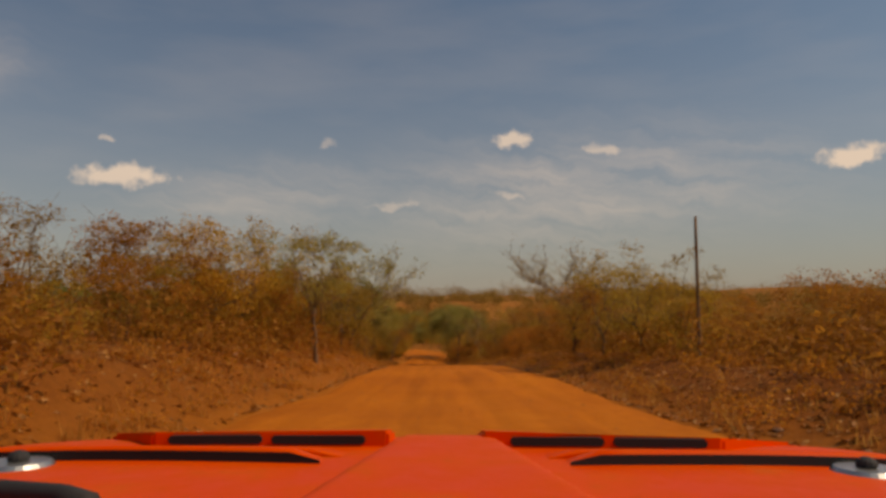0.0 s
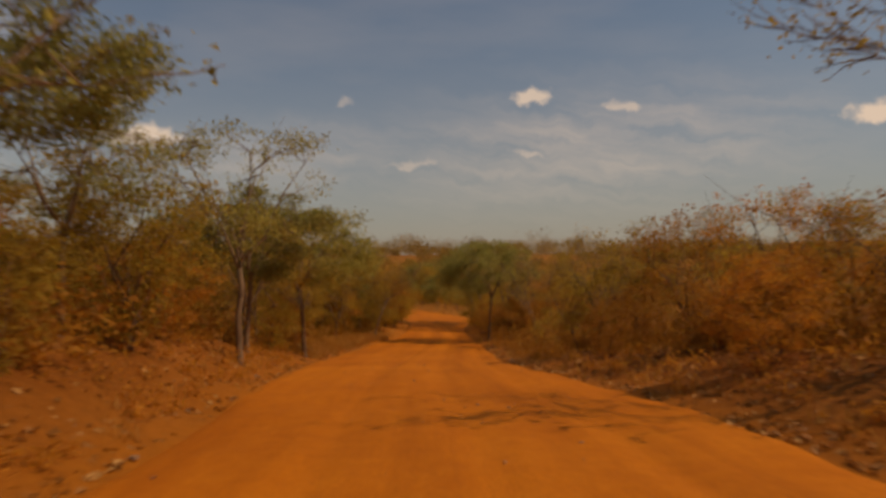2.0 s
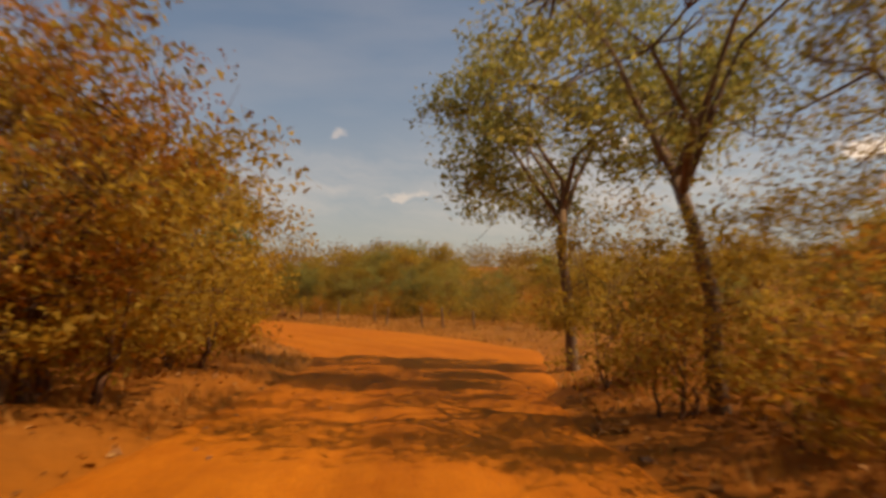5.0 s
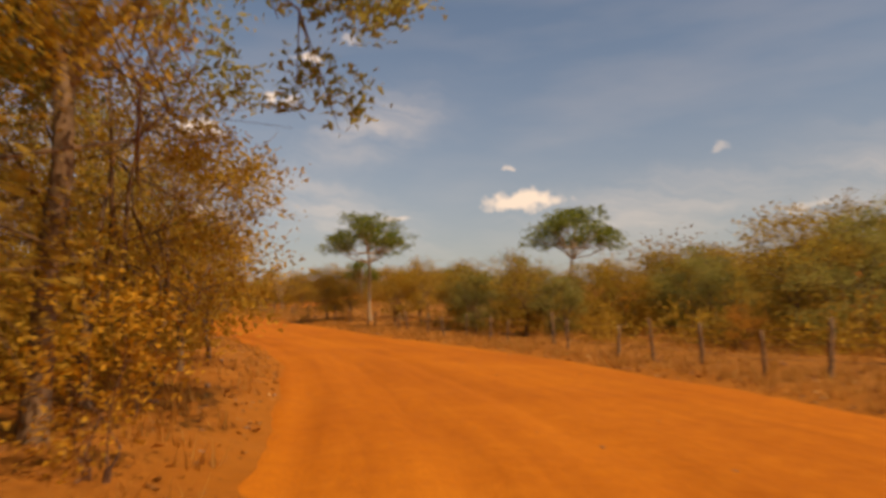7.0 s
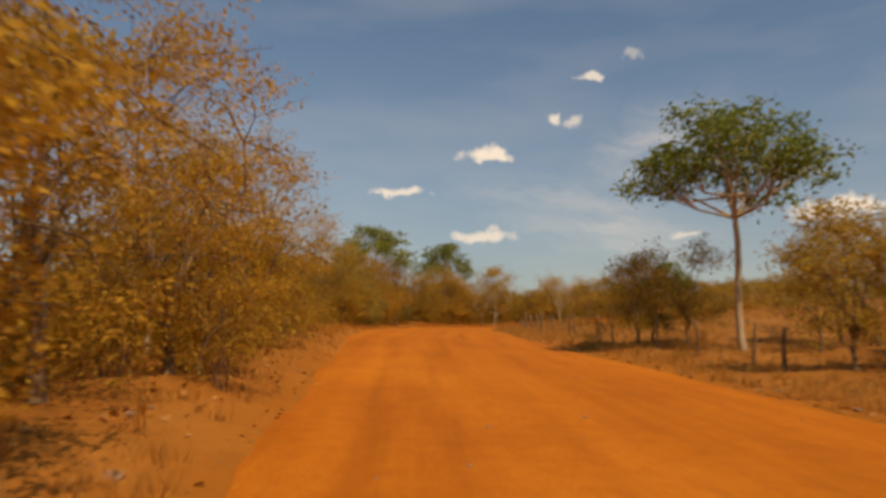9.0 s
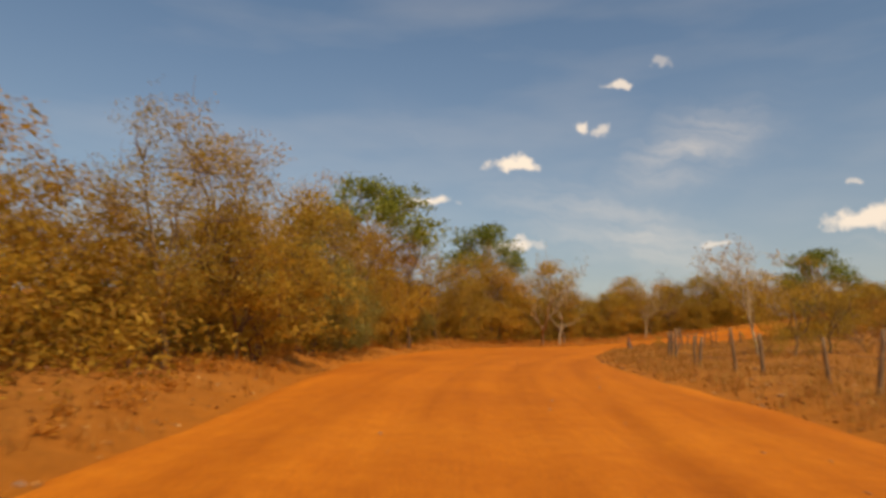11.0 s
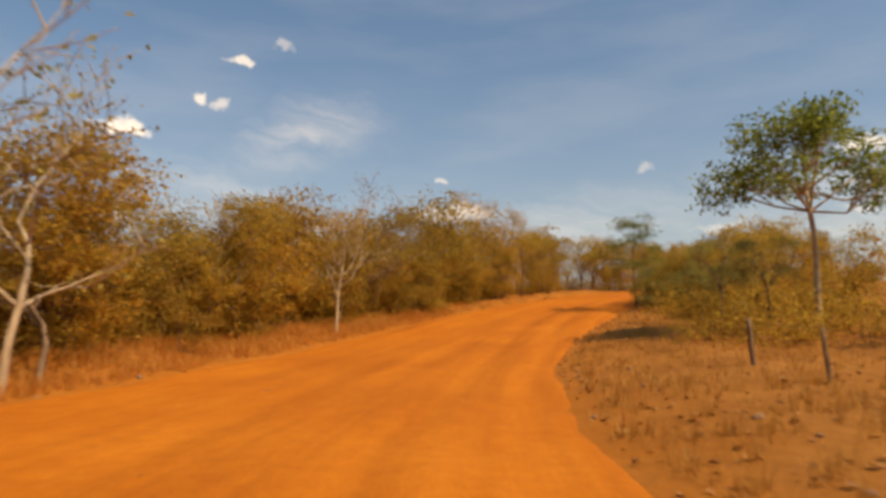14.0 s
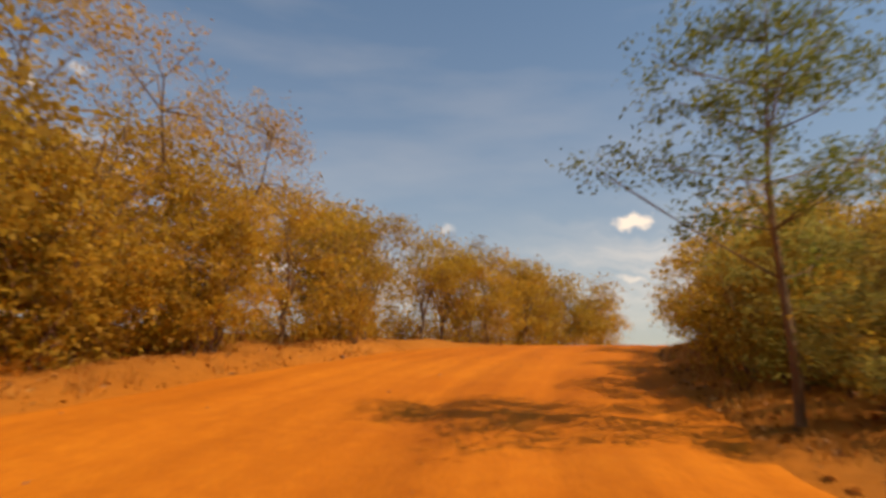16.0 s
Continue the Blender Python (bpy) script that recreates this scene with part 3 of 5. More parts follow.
def umbrella(name, label, category, wood, leaf_mat, seed, leaf=0.2, lobes=17, per_lobe=480, height=8.0, width=3.0, lean=0.05, trunk_r=0.125):
    """A tall bare stem whose limbs carry flat clouds of leaves in a wide dome."""
    rng = np.random.RandomState(seed)
    verts, faces, cs = [], [], []
    fork = height * 0.62
    a0 = rng.uniform(0, 6.28)
    bend = [np.array((lean * h * math.cos(a0) + 0.06 * math.sin(h * 1.3), lean * h * math.sin(a0) + 0.06 * math.cos(h * 1.1), h)) for h in np.linspace(-0.2, fork, 8)]
    tube(verts, faces, bend, [trunk_r * (1.25 if k == 0 else 1 - 0.05 * k) for k in range(8)], 9)
    for k in range(lobes):
        a = 2.4 * k + rng.uniform(-0.3, 0.3)
        q = math.sqrt((k + 0.4) / lobes) * rng.uniform(0.85, 1.08)
        rad = width * q
        top = bend[-1] + np.array((rad * math.cos(a), rad * math.sin(a), height * 0.37 * (1 - 1.1 * q ** 1.8) * rng.uniform(0.72, 1.08)))
        start = bend[-1 if k % 2 else -2]
        mid = (start + top) / 2 + np.array((0, 0, -0.12 * rad)) + rng.normal(size=3) * 0.15
        tube(verts, faces, [start, mid, top], [trunk_r * 0.42, trunk_r * 0.27, 0.012], 5)
        size = width * rng.uniform(0.26, 0.42)
        for m in range(4):
            tube(verts, faces, [mid, top + rng.normal(size=3) * size * 0.5 * (1, 1, 0.4)], [0.025, 0.007], 3)
        cs.append(tufts(rng, top, size * np.array((1, 1, 0.6)), per_lobe, 20, 0.22, 0.3, 0.5))
    top_ob = tagged(new(name), label, category)
    mesh_part("trunk", mesh_from("trunk", verts, faces, wood, True), top_ob)
    cs = np.concatenate(cs)
    mesh_part("crown", leaves_mesh("crown", cs, leaf * rng.uniform(0.6, 1.35, len(cs)), leaf_mat, rng, 0.5, True), top_ob)
    return top_ob


def tiered(name, label, category, wood, leaf_mat, seed, leaf=0.1, boughs=22, per_bough=480, height=7.0, reach=0.37, low=0.34, trunk_r=0.075):
    """A slender stem with flat boughs of leaves in uneven tiers, shorter towards the top."""
    rng = np.random.RandomState(seed)
    verts, faces, cs = [], [], []
    stem = [np.array((0.05 * math.sin(h * 1.1), 0.08 * math.cos(h * 0.9) - 0.08, h)) for h in np.linspace(-0.15, height * 0.96, 10)]
    tube(verts, faces, stem, [trunk_r * (1.3 if k == 0 else 1.05 - 0.1 * k) for k in range(10)], 8)
    for k in range(boughs):
        f = (k + rng.uniform(0, 0.8)) / boughs
        i = min(int((low + (0.94 - low) * f) * 9.6), 9)
        a = 2.4 * k + rng.uniform(-0.4, 0.4)
        far = height * reach * (1 - 0.62 * f ** 1.4) * rng.uniform(0.55, 1.1)
        end = stem[i] + np.array((far * math.cos(a), far * math.sin(a), far * rng.uniform(0.35, 0.85)))
        mid = stem[i] * 0.45 + end * 0.55 + rng.normal(size=3) * 0.05 * far - (0, 0, 0.08 * far)
        tube(verts, faces, [stem[i], mid, end], [trunk_r * 0.27, trunk_r * 0.16, 0.008], 5)
        for c, size in ((end, 0.095), (mid * 0.4 + end * 0.6 + rng.normal(size=3) * 0.12 * far, 0.08), (mid + rng.normal(size=3) * 0.16 * far, 0.065)):
            n = per_bough // 3
            tube(verts, faces, [mid, c], [trunk_r * 0.14, 0.006], 3)
            cs.append(tufts(rng, c, height * size * np.array((1.25, 1.25, 0.5)), n, 14, 0.12, 0.1, 0.5))
    top_ob = tagged(new(name), label, category)
    mesh_part("trunk", mesh_from("trunk", verts, faces, wood, True), top_ob)
    cs = np.concatenate(cs)
    mesh_part("crown", leaves_mesh("crown", cs, leaf * rng.uniform(0.6, 1.35, len(cs)), leaf_mat, rng, 0.5, True), top_ob)
    return top_ob


def lobed_kind(key, label, wood, leaf_mat, seeds, name="tree", category="tree", **shape):
    kind_of(key, lambda seed: lobed(name, label, category, wood, leaf_mat, seed, **shape), seeds)


def tree_kind(key, label, wood, leaf_mat, seeds, leaf, per_twig, scatter, shape, name="tree", category="tree"):
    kind_of(key, lambda seed: plant(name, label, category, wood, leaf_mat, seed, leaf, per_twig, scatter, **shape), seeds)


LOW = dict(leaf=0.105, lobes=28, per_lobe=188, height=5.0, fork=0.18, mid=0.52, rise=0.44, wide=0.38, radius=0.075)
TALL = dict(leaf=0.09, lobes=36, per_lobe=310, height=7.6, fork=0.22, mid=0.54, rise=0.43, wide=0.32, lobe=(0.085, 0.155), radius=0.11)
OPEN = dict(leaf=0.1, lobes=32, per_lobe=230, height=7.0, fork=0.4, mid=0.7, rise=0.27, wide=0.38, lobe=(0.07, 0.13), radius=0.1)
BROAD = dict(leaf=0.125, lobes=58, per_lobe=400, height=7.5, fork=0.42, mid=0.7, rise=0.29, wide=0.47, lobe=(0.07, 0.125), radius=0.11)
AWAY = dict(leaf=0.16, lobes=22, per_lobe=220, height=5.5, fork=0.2, mid=0.55, rise=0.42, wide=0.34, lobe=(0.13, 0.21), radius=0.1, tuft=11, gather=0.2)
THICK = dict(leaf=0.115, lobes=44, per_lobe=170, height=4.6, fork=0.12, mid=0.47, rise=0.45, wide=0.44, lobe=(0.10, 0.18), radius=0.04, stems=5)
SCRUB = dict(leaf=0.09, lobes=12, per_lobe=122, height=2.3, fork=0.14, mid=0.55, rise=0.42, wide=0.42, lobe=(0.15, 0.25), radius=0.022, stems=4)
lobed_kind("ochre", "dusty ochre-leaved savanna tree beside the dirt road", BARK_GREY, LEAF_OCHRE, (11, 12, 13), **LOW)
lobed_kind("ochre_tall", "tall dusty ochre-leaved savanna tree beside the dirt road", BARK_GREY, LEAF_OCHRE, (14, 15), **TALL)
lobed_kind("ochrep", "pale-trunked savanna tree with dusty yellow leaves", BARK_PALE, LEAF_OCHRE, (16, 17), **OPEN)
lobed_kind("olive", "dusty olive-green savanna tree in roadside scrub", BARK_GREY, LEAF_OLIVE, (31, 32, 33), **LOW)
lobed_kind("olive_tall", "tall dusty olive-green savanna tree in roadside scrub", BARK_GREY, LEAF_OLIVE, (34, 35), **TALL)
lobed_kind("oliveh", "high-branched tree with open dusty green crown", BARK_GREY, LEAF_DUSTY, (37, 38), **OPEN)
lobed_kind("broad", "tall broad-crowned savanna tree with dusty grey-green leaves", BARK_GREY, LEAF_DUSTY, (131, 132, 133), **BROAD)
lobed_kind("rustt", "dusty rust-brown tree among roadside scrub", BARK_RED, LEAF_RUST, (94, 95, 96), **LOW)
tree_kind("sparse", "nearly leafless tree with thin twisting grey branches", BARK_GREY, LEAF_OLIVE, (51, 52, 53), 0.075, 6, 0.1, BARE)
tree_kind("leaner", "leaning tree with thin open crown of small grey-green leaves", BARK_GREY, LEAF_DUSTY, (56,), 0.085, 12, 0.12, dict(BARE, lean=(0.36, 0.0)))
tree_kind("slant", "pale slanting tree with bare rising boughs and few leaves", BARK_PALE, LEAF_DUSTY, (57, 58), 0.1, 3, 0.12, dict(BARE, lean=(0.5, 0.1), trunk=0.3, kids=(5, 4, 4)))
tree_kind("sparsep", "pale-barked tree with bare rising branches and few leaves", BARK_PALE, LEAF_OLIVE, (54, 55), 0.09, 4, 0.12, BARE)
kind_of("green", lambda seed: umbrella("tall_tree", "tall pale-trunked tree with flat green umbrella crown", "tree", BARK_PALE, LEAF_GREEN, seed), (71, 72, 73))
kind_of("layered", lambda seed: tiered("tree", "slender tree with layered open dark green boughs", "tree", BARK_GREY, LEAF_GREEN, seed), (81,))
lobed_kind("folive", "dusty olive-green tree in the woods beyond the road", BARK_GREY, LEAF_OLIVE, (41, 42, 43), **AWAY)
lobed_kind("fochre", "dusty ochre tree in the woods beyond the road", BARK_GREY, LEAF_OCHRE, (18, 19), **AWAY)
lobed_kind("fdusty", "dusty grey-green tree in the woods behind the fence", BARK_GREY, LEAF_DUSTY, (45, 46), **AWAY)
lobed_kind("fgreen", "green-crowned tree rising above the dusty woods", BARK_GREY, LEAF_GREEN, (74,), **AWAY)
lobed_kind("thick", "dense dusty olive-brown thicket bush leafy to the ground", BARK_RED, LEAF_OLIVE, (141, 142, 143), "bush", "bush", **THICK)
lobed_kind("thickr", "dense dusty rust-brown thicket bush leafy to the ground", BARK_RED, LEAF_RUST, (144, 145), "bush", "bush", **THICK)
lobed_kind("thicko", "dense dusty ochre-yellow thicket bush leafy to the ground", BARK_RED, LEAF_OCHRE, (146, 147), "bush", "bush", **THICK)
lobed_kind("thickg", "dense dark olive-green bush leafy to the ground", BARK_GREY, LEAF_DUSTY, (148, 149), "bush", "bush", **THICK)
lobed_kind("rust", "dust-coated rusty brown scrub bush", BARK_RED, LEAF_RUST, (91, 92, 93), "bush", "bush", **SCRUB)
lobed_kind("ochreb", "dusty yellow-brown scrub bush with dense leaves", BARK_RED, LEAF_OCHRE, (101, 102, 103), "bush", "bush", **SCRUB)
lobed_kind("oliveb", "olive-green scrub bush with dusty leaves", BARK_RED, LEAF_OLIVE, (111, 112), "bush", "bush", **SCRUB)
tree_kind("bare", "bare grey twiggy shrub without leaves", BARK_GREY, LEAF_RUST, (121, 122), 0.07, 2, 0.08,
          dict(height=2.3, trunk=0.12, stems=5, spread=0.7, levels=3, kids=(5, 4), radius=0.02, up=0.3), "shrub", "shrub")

# first straight, both verges
stand("olive", -7.7, 31.6, top=6.1)
stand("rust", -8.4, 35.7, top=4.4)
stand("rust", -7.7, 38.7, top=4.3)
stand("sparse", 9.2, 48.9, top=6.8)
stand("olive", 8.6, 34.9, top=5.1)
stand("rust", 8.3, 39.0, top=3.7)
stand("ochre", -7.6, 23.3, top=4.8)
stand("ochre", -7.3, 25.3, top=4.6)
stand("rust", -6.9, 27.3, top=3.9)
stand("olive", -5.8, 31.3, top=5.2)
stand("olive", -5.3, 37.2, top=4.6)
stand("ochre", -7.1, 42.2, top=4.2)
stand("leaner", -6.2, 44.6, top=6.0, turn=0.0)
stand("oliveh", -4.9, 27.4, top=4.9)
stand("olive", -7.0, 52.3, top=2.9)
stand("oliveh", -6.3, 57.2, top=4.3)
stand("olive", 7.1, 31.5, top=4.1)
stand("olive", 7.6, 27.5, top=3.8)
stand("olive", 9.1, 26.6, top=4.1)
stand("rust", 6.2, 33.5, top=3.2)
stand("sparse", 7.6, 42.3, top=5.5)
stand("rust", 8.0, 56.5, top=2.4)
stand("rust", 7.6, 62.5, top=2.7)
stand("rust", 8.8, 52.5, top=2.0)
stand("broad", -7.3, 61.0, top=3.1)
stand("olive", -6.7, 64.0, top=2.7)
stand("broad", -7.3, 69.7, top=3.1)
stand("olive", -7.4, 77.7, top=3.6)
stand("olive", 5.1, 65.7, top=1.6)
stand("olive", 6.4, 64.8, top=2.0)
stand("sparse", 5.8, 73.8, top=2.2)
stand("sparse", 4.5, 81.7, top=1.7)
stand("ochre", -7.6, 66.7, top=2.8)
stand("olive", 9.0, 97.3, top=2.4)
stand("olive", -7.9, 96.7, top=2.5)
stand("broad", -6.6, 46.7, top=4.2)
stand("oliveh", -7.0, 49.7, top=3.3)
stand("olive", 8.8, 58.2, top=2.3)
stand("olive", 8.9, 65.1, top=2.8)
stand("olive", 9.2, 55.2, top=1.9)
stand("ochre", -13.3, 22.7, top=5.7)
stand("rust", -11.5, 24.8, top=5.4)
stand("ochre", -10.0, 28.8, top=5.7)
# the tree gate
stand("oliveh", -11.5, 89.9, top=4.3)
stand("sparse", -10.7, 81.3, top=2.9)
stand("olive", -11.5, 84.3, top=2.4)
stand("ochre", -8.6, 94.3, top=1.4)
stand("rust", -7.0, 98.3, top=1.3)
stand("rust", -5.1, 104.3, top=0.4)
stand("broad", 1.75, 90.3, top=2.3)
stand("oliveh", 1.75, 103.8, top=2.3)
stand("broad", -0.2, 110.5, top=3.0)
for gx_, gy_, h_ in ((3.6, 92.5, 3.2), (5.6, 94.5, 3.8), (3.0, 97.5, 3.0), (1.6, 101.0, 2.8), (0.4, 106.5, 3.4), (6.8, 90.0, 4.0), (9.2, 92.0, 3.8)):
    stand("thickr" if gy_ < 93 else "thick", gx_, gy_, tall=h_)
for gx_, gy_, h_ in ((-6.3, 103.5, 5.2), (-7.8, 99.5, 4.6), (-8.6, 95.5, 3.6), (-10.4, 92.5, 4.2), (-7.0, 108.0, 4.4), (-12.0, 88.5, 4.4), (-9.8, 97.5, 5.0)):
    stand("thick" if gy_ > 94 else "thickr", gx_, gy_, tall=h_)
stand("olive", 3.8, 101.8, top=1.3)
stand("rustt", 5.7, 95.8, top=0.6)
stand("rustt", 6.2, 91.8, top=0.2)
stand("sparse", -6.8, 92.0, top=1.7)
stand("olive", -5.6, 94.6, top=-0.7)
stand("rust", 4.6, 92.5, top=-1.8)
stand("rust", 2.1, 95.6, top=-2.1)
stand("oliveb", 0.1, 103.6, top=-2.3)
stand("sparse", 4.9, 88.6, top=1.5)
stand("sparse", 10.9, 93.6, top=1.8)
stand("rustt", 11.0, 88.6, top=0.8)
stand("oliveh", -8.9, 90.7, top=1.2)
stand("ochre", -9.1, 87.7, top=1.8)
stand("olive", -6.8, 102.8, top=-0.3)
# left bend
stand("broad", -15.7, 128.7, top=3.0)
stand("olive", -12.6, 124.8, top=-1.8)
stand("ochreb", -13.0, 129.1, top=-3.7)
stand("oliveh", -12.1, 122.8, top=1.2)
stand("ochre", -14.5, 124.2, top=1.1)
stand("olive", -14.1, 127.5, top=0.7)
stand("rust", -10.3, 124.9, top=-4.1)
stand("folive", -8.8, 165.5, top=2.3)
stand("fdusty", -6.0, 162.1, top=2.0)
stand("folive", -3.3, 161.1, top=0.1)
stand("folive", 0.5, 160.2, top=-0.8)
stand("folive", 3.7, 159.0, top=-0.8)
stand("folive", 6.8, 157.7, top=-0.3)
stand("olive", -26.6, 135.2, top=2.8)
stand("olive", -27.5, 137.0, top=2.9)
stand("olive", -28.2, 139.1, top=2.9)
stand("olive", -30.6, 142.5, top=2.1)
stand("ochre", -17.5, 130.5, top=0.8)
stand("olive", -19.1, 133.1, top=0.2)
stand("olive", -20.6, 135.7, top=0.0)
stand("ochreb", -22.1, 138.5, top=-1.4)
stand("rust", -16.6, 130.5, top=-4.4)
stand("folive", -16.1, 164.4, top=0.3)
stand("folive", -12.2, 161.9, top=1.2)
stand("folive", -10.5, 161.7, top=1.5)
stand("fdusty", -8.6, 160.1, top=1.2)
stand("folive", -19.4, 169.4, top=0.3)
stand("folive", -39.1, 178.4, top=1.9)
stand("folive", -36.6, 182.3, top=1.8)
stand("folive", -42.4, 176.4, top=2.2)
stand("green", -42.3, 169.3, top=4.7)
stand("green", -29.2, 178.2, top=5.3)
stand("ochre", -34.4, 144.1, top=1.5)
stand("ochre", -36.3, 145.8, top=1.6)
stand("ochre", -38.3, 148.0, top=2.0)
stand("ochre", -41.0, 151.0, top=2.0)
stand("ochre", -29.2, 141.2, top=0.3)
stand("ochre", -33.8, 146.7, top=-0.3)
stand("ochreb", -39.7, 152.5, top=-1.4)
stand("folive", -35.3, 165.8, top=0.4)
stand("folive", -31.9, 165.1, top=-0.2)
stand("olive", -27.7, 163.7, top=0.3)
stand("folive", -45.7, 168.0, top=0.0)
stand("folive", -36.6, 164.5, top=0.1)
stand("ochrep", -43.0, 148.0, top=2.5)
stand("ochrep", -44.9, 150.7, top=1.6)
stand("ochre", -45.8, 152.7, top=2.0)
stand("ochre", -47.8, 155.2, top=1.9)
stand("ochreb", -39.3, 150.7, top=-2.6)
stand("ochre", -53.7, 159.0, top=2.3)
stand("folive", -47.6, 171.3, top=0.3)
stand("olive", -45.5, 170.7, top=0.8)
stand("olive", -41.0, 171.9, top=0.8)
stand("olive", -40.3, 174.6, top=0.7)
stand("oliveb", -48.1, 167.9, top=-2.3)
stand("rust", -42.0, 166.2, top=-3.0)
stand("folive", -81.5, 178.5, top=4.5)
stand("folive", -121.5, 213.1, top=10.7)
stand("folive", -123.9, 227.1, top=10.7)
stand("folive", -121.8, 238.9, top=9.3)
# right bend
stand("olive", -98.6, 194.3, top=5.2)
stand("olive", -99.6, 196.0, top=5.5)
stand("olive", -101.2, 198.4, top=6.5)
stand("olive", -102.3, 201.3, top=7.1)
stand("olive", -103.4, 204.2, top=6.7)
stand("olive", -72.5, 168.4, top=4.0)
stand("olive", -75.4, 170.2, top=4.8)
stand("sparse", -80.8, 172.9, top=5.1)
stand("olive", -86.3, 177.2, top=6.4)
stand("ochre", -87.8, 182.0, top=4.6)
stand("ochreb", -73.3, 170.7, top=1.0)
stand("ochreb", -78.3, 174.2, top=0.8)
stand("olive", -84.4, 177.8, top=5.2)
stand("ochreb", -89.2, 184.5, top=2.9)
stand("fochre", -92.9, 189.6, top=5.5)
stand("fochre", -101.1, 204.0, top=6.2)
stand("fochre", -107.3, 214.4, top=5.7)
stand("fochre", -112.4, 228.1, top=6.5)
stand("folive", -111.8, 239.3, top=7.9)
stand("sparsep", -72.0, 190.6, top=2.9)
stand("oliveb", -71.2, 190.0, tall=1.7)
stand("oliveb", -70.4, 191.4, tall=1.5)
stand("olive", -73.2, 195.1, top=2.8)
stand("olive", -72.9, 197.5, top=2.1)
stand("green", -114.8, 209.5, top=11.8)
stand("green", -96.5, 186.1, top=9.5)
stand("ochre", -87.8, 180.1, top=4.8)
stand("olive", -89.9, 182.2, top=5.3)
stand("sparse", -93.4, 187.3, top=5.7)
stand("ochre", -95.7, 190.6, top=6.1)
stand("oliveb", -84.1, 199.5, top=-1.0)
stand("oliveb", -88.8, 204.9, top=-1.6)
stand("ochreb", -91.5, 187.9, top=2.5)
stand("fochre", -104.2, 205.8, top=5.6)
stand("sparse", -107.1, 211.2, top=6.1)
stand("folive", -115.6, 245.9, top=9.4)
stand("folive", -108.1, 252.8, top=7.8)
stand("fochre", -117.5, 232.7, top=7.1)
stand("slant", -102.9, 209.0, top=7.4, turn=0.45)
stand("slant", -103.3, 212.2, top=6.2, turn=0.3)
stand("ochre", -105.5, 215.3, top=3.6)
stand("olive", -108.2, 221.7, top=4.5)
stand("sparse", -104.5, 212.9, top=5.2)
stand("folive", -110.4, 224.6, top=5.4)
stand("folive", -110.5, 245.1, top=9.9)
stand("layered", -100.6, 246.0, top=7.3)
stand("green", -91.5, 231.5, top=8.65)
stand("folive", -93.9, 239.7, top=5.1)
stand("folive", -86.6, 239.0, top=5.9)
stand("folive", -89.4, 242.1, top=5.5)
# the climb
stand("sparsep", -109.9, 228.8, top=6.6)
stand("olive", -111.2, 231.8, top=5.3)
stand("olive", -110.8, 222.9, top=5.2)
stand("sparse", -114.2, 233.0, top=8.7)
stand("folive", -115.2, 239.3, top=7.4)
stand("folive", -114.8, 249.2, top=8.4)
stand("folive", -114.1, 253.7, top=9.5)
stand("folive", -112.1, 262.2, top=9.5)
stand("folive", -109.0, 270.0, top=9.8)
stand("ochreb", -105.8, 219.0, top=1.0)
stand("oliveh", -95.1, 235.6, top=4.2)
stand("oliveh", -93.2, 233.8, top=4.0)
stand("oliveb", -95.5, 224.6, top=-0.3)
stand("ochre", -110.4, 236.5, top=6.0)
stand("ochre", -111.7, 242.3, top=7.2)
stand("ochre", -110.6, 249.7, top=10.6)
stand("ochre", -110.0, 255.0, top=10.7)
stand("olive", -108.9, 260.5, top=8.2)
stand("folive", -107.2, 267.1, top=9.4)
stand("folive", -105.7, 273.6, top=9.7)
stand("folive", -104.6, 282.1, top=10.6)
stand("folive", -102.6, 288.7, top=11.2)
stand("olive", -98.7, 249.8, top=6.0)
for bx_, by_, h_ in ((-99.6, 245.0, 2.5), (-98.4, 246.2, 3.1), (-99.8, 248.6, 3.0), (-97.0, 243.2, 2.7), (-96.4, 246.4, 3.9), (-98.4, 250.5, 3.6), (-95.0, 240.8, 2.9)):
    stand("thickg" if h_ < 3.05 else "thick", bx_, by_, tall=h_)
stand("olive", -96.8, 248.3, top=5.7)
stand("olive", -95.8, 245.5, top=4.9)
stand("olive", -109.8, 257.1, top=8.7)
stand("olive", -109.1, 262.3, top=8.9)
stand("olive", -106.3, 271.9, top=9.9)
stand("folive", -105.1, 278.3, top=10.0)
stand("folive", -103.1, 287.0, top=9.6)
stand("folive", -100.7, 289.6, top=9.2)
stand("oliveb", -100.6, 253.1, top=5.6)
stand("oliveb", -100.3, 251.2, top=4.7)
stand("oliveb", -99.8, 248.9, top=3.9)
stand("oliveb", -99.4, 247.4, top=3.9)
stand("oliveb", -99.8, 245.4, top=3.3)
stand("oliveb", -101.1, 248.9, top=3.1)
stand("oliveb", -100.7, 255.2, top=5.2)
stand("oliveb", -101.5, 271.3, top=6.6)

# understorey on both sides, by stretches: seconds, side, from, to metres beyond the edge, number, plants, heights
def belt(t0, t1, side, e0, e1, count, kinds, h0, h1):
    for k in range(count):
        t = t0 + (t1 - t0) * (k + RNG.uniform(0, 1)) / count
        j = int(np.argmin(abs(S_T - t)))
        x, y, z = at(t, side * ((EDGE_R if side > 0 else EDGE_L)[j] + RNG.uniform(e0, e1)))
        stand(kinds[RNG.randint(len(kinds))], x, y, tall=RNG.uniform(h0, h1))


